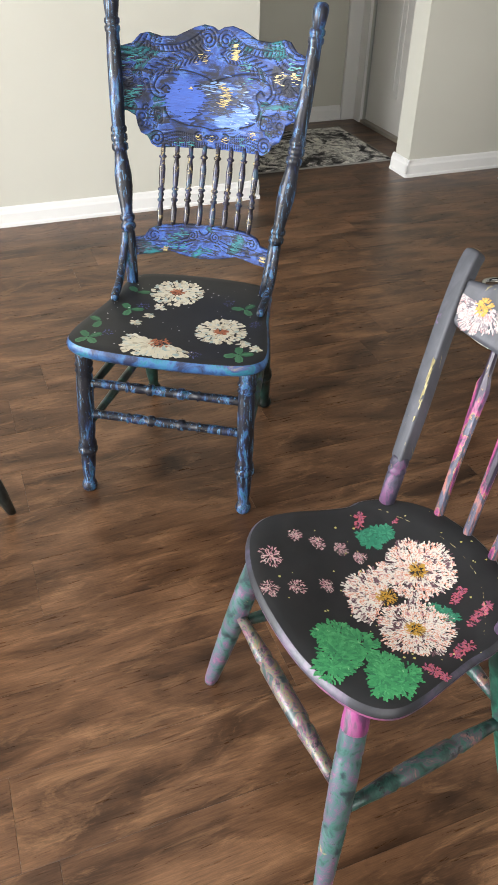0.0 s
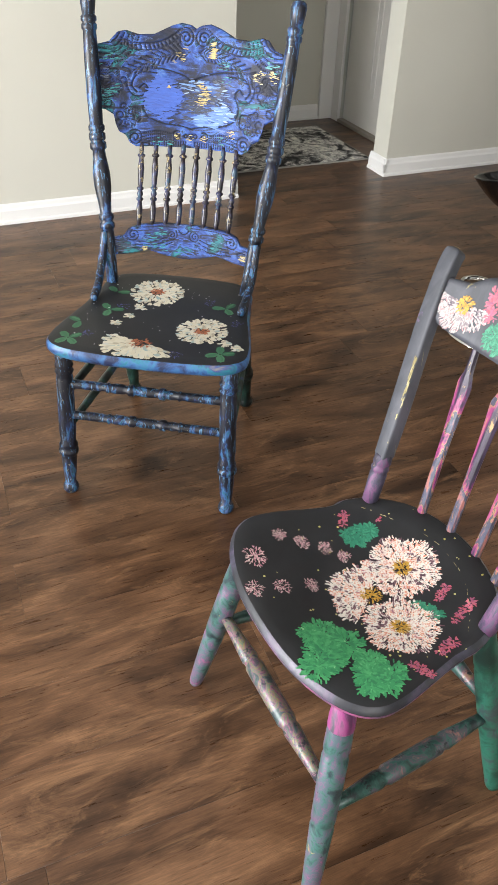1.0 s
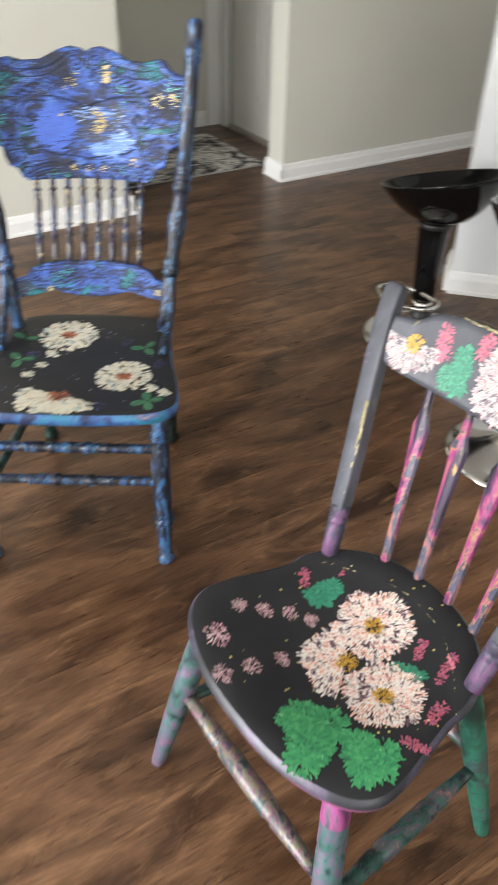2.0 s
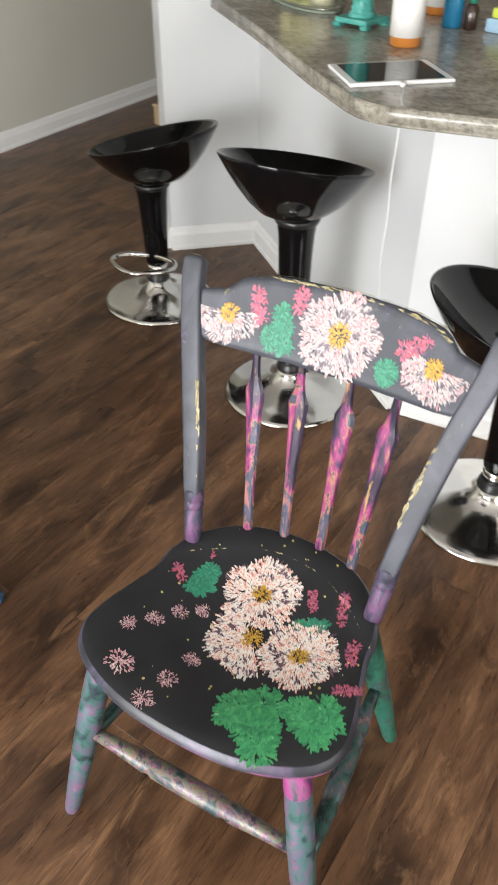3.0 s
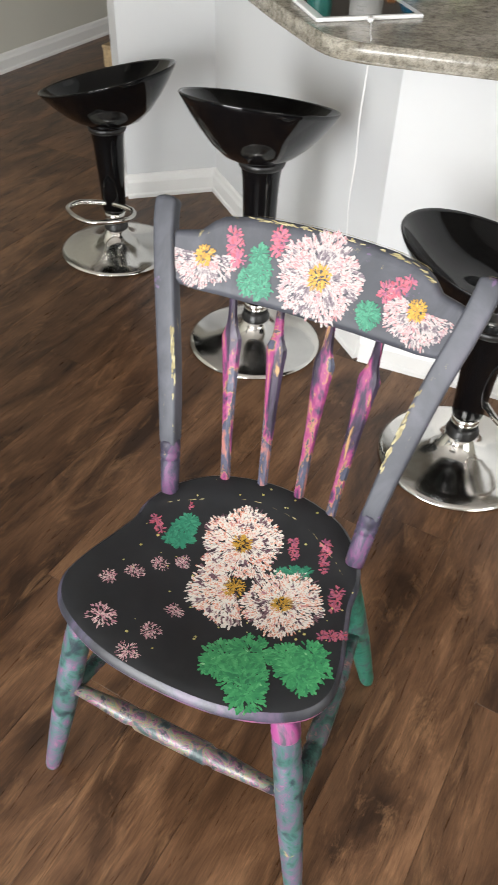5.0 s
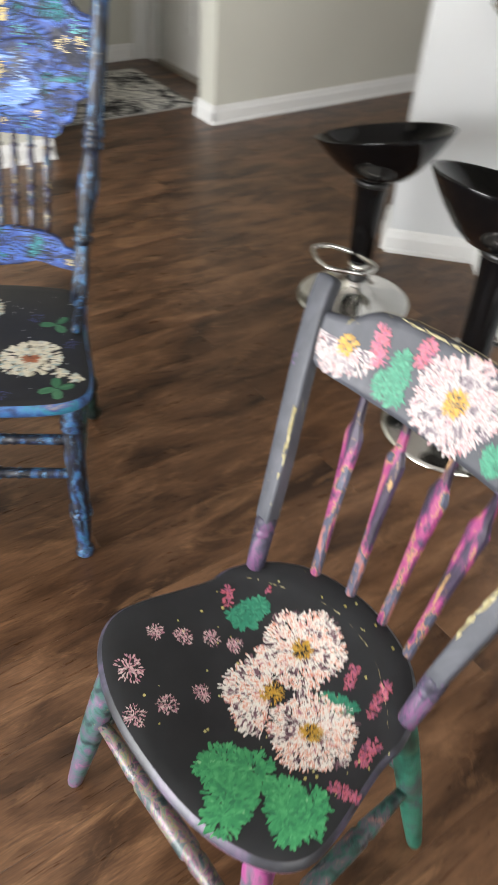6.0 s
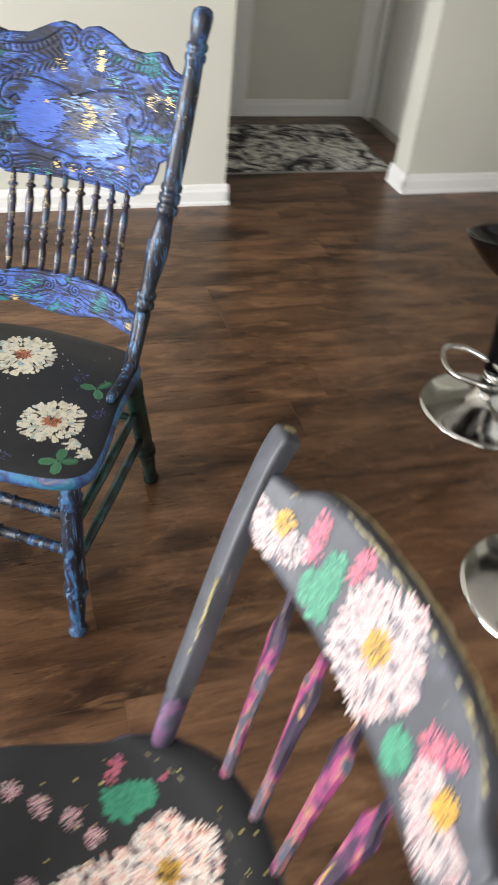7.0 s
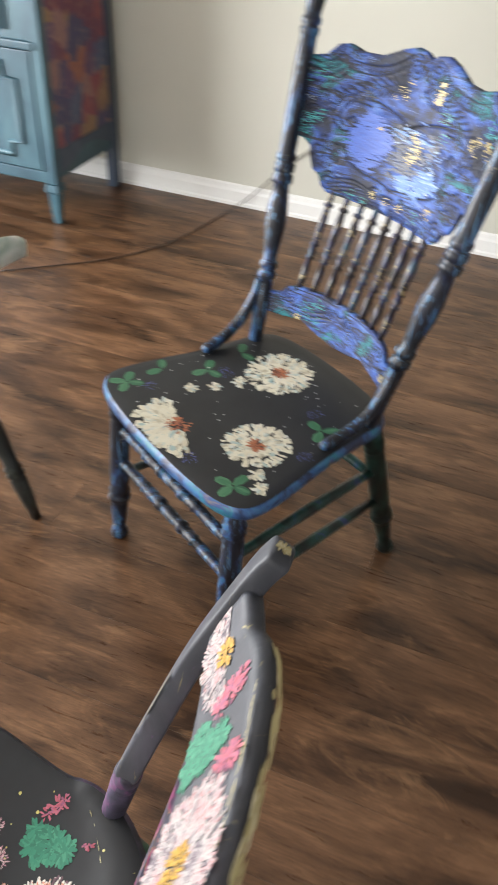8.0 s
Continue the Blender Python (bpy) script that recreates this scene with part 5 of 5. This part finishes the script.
def cabinet():
    ca = thing("painted_cabinet", HM @ pose(-0.255, 3.292, 0), "teal-blue painted cabinet with colourful patchwork side panel", "cabinet")
    W, D, Z0, Z1 = 1.05, 0.50, 0.165, 1.12
    part("body", box((-W + 0.02, 0.012, Z0 + 0.01), (-0.012, D - 0.01, Z1), 0.003), TEALCAB, ca)
    for x in (-W, -0.045):
        part("corner_post", box((x, 0.0, Z0), (x + 0.045, 0.04, Z1), 0.004), TEALCAB, ca)
        part("corner_post", box((x + 0.004, D - 0.045, 0.001), (x + 0.045, D, Z1), 0.004), NAVYCAB, ca, "dark slate-blue back post")
        foot = [(x + 0.0225 + sx * w, 0.0225 + sy * w, z) for z, w in ((Z0 - 0.001, 0.026), (0.135, 0.029), (0.128, 0.022), (0.001, 0.013)) for sx, sy in ((-1, -1), (1, -1), (1, 1), (-1, 1))]
        part("leg", rings_to(bmesh.new(), [foot[i:i + 4] for i in (0, 4, 8, 12)]), TEALCAB, ca, "short tapered leg")
    part("side_panel", box((-0.0115, 0.042, 0.29), (-0.003, D - 0.047, Z1 - 0.03), 0.002), collage(), ca, "red, orange and violet patchwork painted panel")
    bm = bmesh.new()
    n = 10
    up = [(-0.006, 0.041 + (D - 0.088) * k / n, 0.29) for k in range(n + 1)]
    dn = [(-0.006, 0.041 + (D - 0.088) * k / n, Z0 + 0.035 + 0.06 * math.sin(math.pi * k / n * 0.9) ** 2) for k in range(n + 1)]
    rings_to(bm, [[(x - 0.005, y, z) for x, y, z in up + dn[::-1]], [(x + 0.006, y, z) for x, y, z in up + dn[::-1]]])
    part("side_rail", bm, NAVYCAB, ca, "slate-blue curved side rail")
    part("bottom_rail", box((-W + 0.045, 0.004, Z0), (-0.046, 0.03, Z0 + 0.045), 0.004), TEALCAB, ca)
    part("moulding", box((-W + 0.03, -0.008, 0.645), (-0.03, 0.03, 0.672), 0.006), TEALCAB, ca)
    part("top", box((-W - 0.02, -0.02, Z1), (0.015, D + 0.005, Z1 + 0.03), 0.006), TEALCAB, ca)
    for x0, x1 in ((-0.53, -0.055), (-W + 0.055, -0.54)):
        door_ = part("door", box((x0, 0.0, Z0 + 0.05), (x1, 0.02, 0.64), 0.004), TEALCAB, ca)
        cx, cz, hx, hz = (x0 + x1) / 2, 0.425, 0.165, 0.165
        cut = 0.05
        octo = [(cx - hx, cz - hz + cut), (cx - hx + cut, cz - hz + cut), (cx - hx + cut, cz - hz), (cx + hx - cut, cz - hz), (cx + hx - cut, cz - hz + cut), (cx + hx, cz - hz + cut), (cx + hx, cz + hz - cut), (cx + hx - cut, cz + hz - cut), (cx + hx - cut, cz + hz), (cx - hx + cut, cz + hz), (cx - hx + cut, cz + hz - cut), (cx - hx, cz + hz - cut)]
        part("raised_moulding", sweep(bmesh.new(), [(x, -0.002, z) for x, z in octo + octo[:1]], 0.011, 8, 1, (0, 1, 0)), TEALCAB, door_, "pale rubbed moulding", True)
        part("knob", lathe([(0.0, -0.03), (0.012, -0.028), (0.014, -0.018), (0.006, -0.01), (0.006, 0.0)], 14), plain("dark_brass", (0.12, 0.09, 0.05), 0.35, 1.0), door_, "dark brass knob", True).matrix_local = pose(x0 + 0.09, -0.028, 0.42, 90, 0, 0) @ pose(0, 0, 0.0)
    for k in range(9):
        part("flute", box((-0.30 + 0.018 * k, -0.004, 0.70), (-0.29 + 0.018 * k, 0.013, 1.06), 0.003), TEALCAB, ca)
    return ca


cabinet()


# ---- cord on the floor ----
cord_pts = [(-0.238, 2.856, 0.0042), (-0.08, 2.985, 0.0042), (0.075, 3.125, 0.0042), (0.204, 3.34, 0.0042), (0.27, 3.60, 0.0042), (0.31, 3.78, 0.01), (0.36, 3.803, 0.05), (0.48, 3.82, 0.17), (0.62, 3.824, 0.30), (0.76, 3.826, 0.42)]
cord = tagged(part("power_cord", sweep(bmesh.new(), [house(*p) for p in spline(cord_pts, 6)], 0.0024, 8, 1, (0, 0, 1)), plain("dark_brown_cord", (0.045, 0.028, 0.02), 0.5), None, "", True), "thin dark brown cord across the floor and up the wall", "cord")


# ---- things on the counter ----
TOP = 0.9052
SCREEN = plain("black_glass_screen", (0.008, 0.009, 0.010), 0.05, 0, 0.0, 0.0)
WHITEPLASTIC = plain("white_plastic", (0.80, 0.80, 0.79), 0.3, 0, 0.2, 0.02)
tab = thing("tablet", pose(1.382, 2.311, TOP, 0, 0, -16.5), "white-framed tablet lying charging on the counter", "tablet")
part("case", slab([(x, y) for x, y in ((-0.124, -0.088), (0.124, -0.088), (0.124, 0.088), (-0.124, 0.088))], 0.0, 0.0085, 0.003), WHITEPLASTIC, tab)
part("screen", box((-0.106, -0.079, 0.0083), (0.106, 0.079, 0.0092)), SCREEN, tab, "black glass screen")
cable = thing("charging_cable", pose(0, 0, 0), "white charging cable hanging from the tablet over the counter edge", "cable")
pts = spline([(1.352, 2.222, TOP + 0.004), (1.330, 2.19, TOP + 0.004), (1.285, 2.135, TOP + 0.004), (1.262, 2.103, 0.902), (1.263, 2.105, 0.84), (1.258, 2.104, 0.75), (1.268, 2.112, 0.66), (1.262, 2.11, 0.56), (1.275, 2.118, 0.46), (1.255, 2.10, 0.40)], 6)
part("wire", sweep(bmesh.new(), pts, 0.0014, 8, 1, (1, 0, 0)), WHITEPLASTIC, cable, "", True)
part("plug", sweep(bmesh.new(), [(1.360, 2.232, TOP + 0.005), (1.342, 2.208, TOP + 0.005)], [(0.006, 0.004)] * 2, 10, 1, (1, 0, 0), 0.3), WHITEPLASTIC, cable, "", True)


def clear(name, colour, rough=0.08):
    m, _, _, p = shader(name)
    p.inputs["Base Color"].default_value = (*colour, 1)
    p.inputs["Roughness"].default_value, p.inputs["Transmission Weight"].default_value, p.inputs["IOR"].default_value = rough, 0.8, 1.4
    return m


AMBER = plain("orange_liquid_plastic", (0.55, 0.20, 0.04), 0.2, 0, 0.5, 0.03)
LABEL = plain("white_label", (0.78, 0.77, 0.74), 0.5, 0, 0, 0.02)
GREYPRINT = plain("grey_print", (0.45, 0.44, 0.43), 0.5)
bottle = thing("lotion_bottle", pose(1.592, 2.535, TOP), "orange lotion bottle with tall white label on the counter", "bottle")
part("body", lathe([(0.0, 0.0), (0.038, 0.0), (0.042, 0.004), (0.042, 0.185), (0.036, 0.2), (0.018, 0.208), (0.016, 0.212), (0.0, 0.212)], 32), AMBER, bottle, "", True)
part("label", lathe([(0.0421, 0.024), (0.0427, 0.024), (0.0427, 0.182), (0.0421, 0.182)], 32), LABEL, bottle, "white label with grey print", True)
for k in range(9):
    bm = bmesh.new()
    a0, w = math.radians(200 + 0), 0.55 - 0.12 * ((k * 7) % 3)
    rings_to(bm, [[(0.0431 * math.cos(a0 + w * i / 5), 0.0431 * math.sin(a0 + w * i / 5), z) for z in (0.07 + 0.009 * k, 0.0722 + 0.009 * k)] + [(0.0428 * math.cos(a0 + w * i / 5), 0.0428 * math.sin(a0 + w * i / 5), z) for z in (0.0722 + 0.009 * k, 0.07 + 0.009 * k)] for i in range(6)])
    part("print_line", bm, GREYPRINT, bottle)
part("cap", lathe([(0.0, 0.212), (0.017, 0.212), (0.017, 0.24), (0.012, 0.244), (0.0, 0.244)], 24), WHITEPLASTIC, bottle, "white cap", True)
b2 = thing("lotion_bottle", pose(1.92, 2.82, TOP), "orange lotion bottle with white label further back on the counter", "bottle")
part("body", lathe([(0.0, 0.0), (0.028, 0.0), (0.031, 0.004), (0.031, 0.14), (0.014, 0.16), (0.0, 0.16)], 28), AMBER, b2, "", True)
part("label", lathe([(0.0311, 0.022), (0.0316, 0.022), (0.0316, 0.13), (0.0311, 0.13)], 28), LABEL, b2, "white label", True)
b3 = thing("blue_bottle", pose(1.845, 2.655, TOP), "bright blue plastic bottle on the counter", "bottle")
part("body", lathe([(0.0, 0.0), (0.026, 0.0), (0.028, 0.004), (0.028, 0.12), (0.02, 0.14), (0.011, 0.146), (0.0, 0.146)], 28), plain("blue_plastic", (0.02, 0.22, 0.42), 0.2, 0, 0.4), b3, "", True)
part("cap", lathe([(0.0, 0.146), (0.013, 0.146), (0.013, 0.168), (0.0, 0.168)], 20), plain("teal_cap", (0.02, 0.25, 0.25), 0.3), b3, "teal cap", True)
b4 = thing("brown_bottle", pose(1.868, 2.605, TOP), "small dark brown glass bottle on the counter", "bottle")
part("body", lathe([(0.0, 0.0), (0.017, 0.0), (0.019, 0.003), (0.019, 0.055), (0.010, 0.066), (0.0, 0.066)], 24), plain("brown_glass", (0.04, 0.02, 0.012), 0.12, 0, 0.5), b4, "", True)
part("cap", lathe([(0.0, 0.066), (0.011, 0.066), (0.011, 0.085), (0.0, 0.085)], 20), plain("green_cap", (0.03, 0.25, 0.16), 0.35), b4, "green cap", True)
bx = thing("plastic_box", pose(1.955, 2.545, TOP, 0, 0, 20), "clear blue plastic box with yellow lid on the counter", "box")
part("body", box((-0.06, -0.04, 0.0), (0.06, 0.04, 0.035), 0.008), plain("pale_blue_plastic", (0.35, 0.52, 0.68), 0.15, 0, 0.5), bx)
part("lid", box((-0.05, -0.03, 0.0355), (0.05, 0.03, 0.06), 0.006), plain("yellow_plastic", (0.55, 0.62, 0.08), 0.35), bx, "yellow-green lid")

VERDI = brushed_paint("turquoise_patina", [(0.3, (0.04, 0.26, 0.22)), (0.6, (0.08, 0.38, 0.32)), (0.8, (0.14, 0.42, 0.36))], (1, 1, 1), 30, 0.4)
cs = thing("candlestick", pose(1.625, 2.785, TOP, 0, 0, 20), "turquoise painted candlestick with square footed base", "candlestick")
part("base", box((-0.055, -0.055, 0.010), (0.055, 0.055, 0.024), 0.005), VERDI, cs)
for sx in (-1, 1):
    for sy in (-1, 1):
        part("foot", box((sx * 0.047 - 0.012, sy * 0.047 - 0.012, 0.0), (sx * 0.047 + 0.012, sy * 0.047 + 0.012, 0.0105), 0.003), VERDI, cs)
part("stem", lathe([(0.0, 0.0235), (0.04, 0.0235), (0.036, 0.034), (0.03, 0.038), (0.033, 0.043), (0.033, 0.048), (0.027, 0.054), (0.030, 0.06), (0.027, 0.066), (0.023, 0.074), (0.028, 0.09), (0.036, 0.12), (0.034, 0.16), (0.022, 0.2), (0.034, 0.22), (0.034, 0.23), (0.0, 0.23)], 28), VERDI, cs, "", True)

tray = thing("candle_tray", pose(1.665, 3.175, TOP, 0, 0, 82), "oval pale green glass tray on the counter", "tray")
oval_ = [(0.225 * math.cos(2 * math.pi * k / 40), 0.095 * math.sin(2 * math.pi * k / 40)) for k in range(40)]
part("plate", slab(oval_, 0.0, 0.010, 0.003), plain("green_glass", (0.30, 0.36, 0.28), 0.12, 0, 0.6), tray)
part("rim", sweep(bmesh.new(), [(x, y, 0.012) for x, y in oval_ + oval_[:1]], 0.005, 8, 1, (0, 0, 1)), plain("tarnished_metal", (0.28, 0.29, 0.24), 0.3, 0.8), tray, "tarnished rim", True)
WAX = plain("pale_yellow_wax", (0.70, 0.66, 0.30), 0.45, 0, 0, 0.05)
CREAMWAX = plain("cream_wax", (0.72, 0.68, 0.48), 0.45, 0, 0, 0.05)
for (x, y), r, h, mat, lab in (((1.700, 3.315), 0.034, 0.15, WAX, "pale yellow pillar candle on the tray"), ((1.690, 3.185), 0.033, 0.13, WAX, "pale yellow pillar candle on the tray"), ((1.662, 3.055), 0.037, 0.085, CREAMWAX, "short cream pillar candle on the tray")):
    cn = thing("pillar_candle", pose(x, y, TOP + 0.0102), lab, "candle", "candles on the tray")
    part("wax", lathe([(0.0, 0.0), (r, 0.0), (r, h - 0.004), (r - 0.005, h), (r - 0.012, h - 0.006), (0.0, h - 0.008)], 28), mat, cn, "", True)
    part("wick", turned((0, 0, h - 0.009), (0.002, 0.001, h + 0.008), [(0, 0.0012), (1, 0.0009)], 6), BLACKRUBBER, cn)
paper = tagged(part("paper_sheet", box((-0.07, -0.05, 0.0), (0.07, 0.05, 0.002)), plain("pale_blue_paper", (0.55, 0.62, 0.70), 0.6), None), "pale blue folded paper on the counter end", "paper")
paper.matrix_world = pose(1.58, 3.50, TOP, 0, 0, 75)
jar = thing("glass_jar", pose(1.69, 3.62, TOP), "small clear glass jar at the counter end", "jar")
part("glass", lathe([(0.0, 0.0), (0.03, 0.0), (0.032, 0.004), (0.032, 0.08), (0.026, 0.09), (0.026, 0.1), (0.023, 0.1), (0.023, 0.09), (0.029, 0.08), (0.029, 0.006), (0.0, 0.006)], 28), clear("clear_glass", (0.92, 0.94, 0.93)), jar, "", True)

# ---- box on the floor beyond the column ----
TANWOOD = plain("tan_wood", (0.40, 0.29, 0.16), 0.55, 0, 0, 0.3, 60)
crate = thing("wooden_box", HM @ pose(4.045, 3.46, 0.0005), "small tan wooden box on the floor near the wall", "box")
part("body", box((-0.05, -0.05, 0.0), (0.05, 0.05, 0.095), 0.006), TANWOOD, crate)
part("lid", box((-0.053, -0.053, 0.0955), (0.053, 0.053, 0.112), 0.005), TANWOOD, crate)


# ---- pale green painted seats at the room's other side ----
PALEGREEN = brushed_paint("pale_green_crackle", [(0.3, (0.40, 0.50, 0.42)), (0.5, (0.62, 0.68, 0.60)), (0.7, (0.74, 0.77, 0.70))], (1, 1, 1), 16, 0.45, ((0.10, 0.20, 0.13), (9, 40, 9), 1.4, 0.64))
GREENRIM = brushed_paint("deep_green_rim", [(0.3, (0.02, 0.07, 0.05)), (0.7, (0.04, 0.16, 0.11))], (1, 1, 1), 14, 0.4)
DARKLEG = brushed_paint("dark_turned_leg", [(0.3, (0.008, 0.009, 0.009)), (0.6, (0.02, 0.024, 0.022)), (0.8, (0.06, 0.07, 0.06))], (1, 1, 0.3), 24, 0.35)


def low_back_chair():
    ch = thing("low_back_chair", pose(-0.498, 1.704, 0, 0, 0, -95), "pale green painted low-back wooden chair with dark turned legs", "chair", "painted chairs")
    top, rim = seat_board([Vector((p.x * 1.2, p.y, 0)) for p in outline_a], lambda x, y: (Vector((x, y, 0.447)), Vector((0, 0, 1))), 0.034, 0.012, (0, -0.1))
    seat = part("seat", top, PALEGREEN, ch, "", True)
    part("seat_rim", rim, GREENRIM, seat, "deep green rim", True)
    prof = [(0, 0.014), (0.1, 0.018), (0.45, 0.020), (0.62, 0.017), (0.64, 0.022), (0.66, 0.017), (0.68, 0.022), (0.70, 0.017), (0.72, 0.020), (0.85, 0.0175), (1, 0.011)]
    for sx in (-1, 1):
        part("leg", turned((0.14 * sx, 0.02, 0.42), (0.209 * sx, 0.10, 0), prof), DARKLEG, ch, "dark turned leg", True)
        part("leg", turned((0.155 * sx, -0.235, 0.42), (0.225 * sx, -0.30, 0), prof), DARKLEG, ch, "dark turned leg", True)
        part("back_post", turned((0.155 * sx, 0.02, 0.44), (0.185 * sx, 0.115, 0.70), [(0, 0.012), (0.3, 0.015), (0.7, 0.013), (1, 0.010)]), DARKLEG, ch, "dark turned post", True)

    def board(x, z):
        return Vector((x, 0.125 + (z - 0.7) * 0.3 + 0.05 * (1 - (x / 0.272) ** 2), z))
    bm = bmesh.new()
    rings = []
    for k in range(33):
        x = -0.272 + 0.544 * k / 32
        f = abs(x) / 0.272
        hi = 0.715 + 0.04 * math.sqrt(max(0.0, 1 - f ** 2.4))
        lo = 0.672 + 0.02 * max(0, f - 0.8)
        ring = []
        for j in range(16):
            a = 2 * math.pi * j / 16
            z = (hi + lo) / 2 + (hi - lo) / 2 * math.sin(a)
            ring.append(board(x, z) + Vector((0, 0.010 * math.cos(a), 0)))
        rings.append(ring)
    part("crest_rail", rings_to(bm, rings), PALEGREEN, ch, "pale green crackle painted crest rail", True)
    for k in range(4):
        x = -0.09 + 0.06 * k
        part("spindle", turned((x, 0.05, 0.44), board(x, 0.69), [(0, 0.007), (0.4, 0.010), (1, 0.006)], 10), DARKLEG, ch, "", True)
    return ch


low_back_chair()

# ---- floor planks ----
floor = thing("floor", HM.copy(), "dark walnut vinyl plank floor with streaky grain", "floor", kind="structure")
part("underlay", box((-2.8, -2.3, -0.06), (5.75, 5.2, -0.009)), SUB, floor)


def plank_mesh(length, width=0.1796):
    bm = box((0, 0, -0.008), (length, width, 0.0))
    tops = [e for e in bm.edges if all(v.co.z > -0.001 for v in e.verts)]
    bmesh.ops.bevel(bm, geom=tops, offset=0.0005, segments=1, affect="EDGES")
    me = bpy.data.meshes.new("plank")
    bm.to_mesh(me)
    bm.free()
    me.materials.append(FLOOR)
    return me


rng = random.Random(5)
full = plank_mesh(1.2197)
v = -2.3
while v < 5.19:
    west, east = (-2.8, 5.75) if v < 3.85 else (1.2, 3.5)
    u = west - rng.uniform(0.1, 1.1)
    while u < east - 0.01:
        u0, u1 = max(u, west), min(u + 1.22, east)
        if u1 - u0 > 0.02:
            ob = new("plank", full if u1 - u0 > 1.219 else plank_mesh(u1 - u0 - 0.0003))
            ob.parent = floor
            ob.location = (u0, v, 0)
        u += 1.22
    v += 0.18
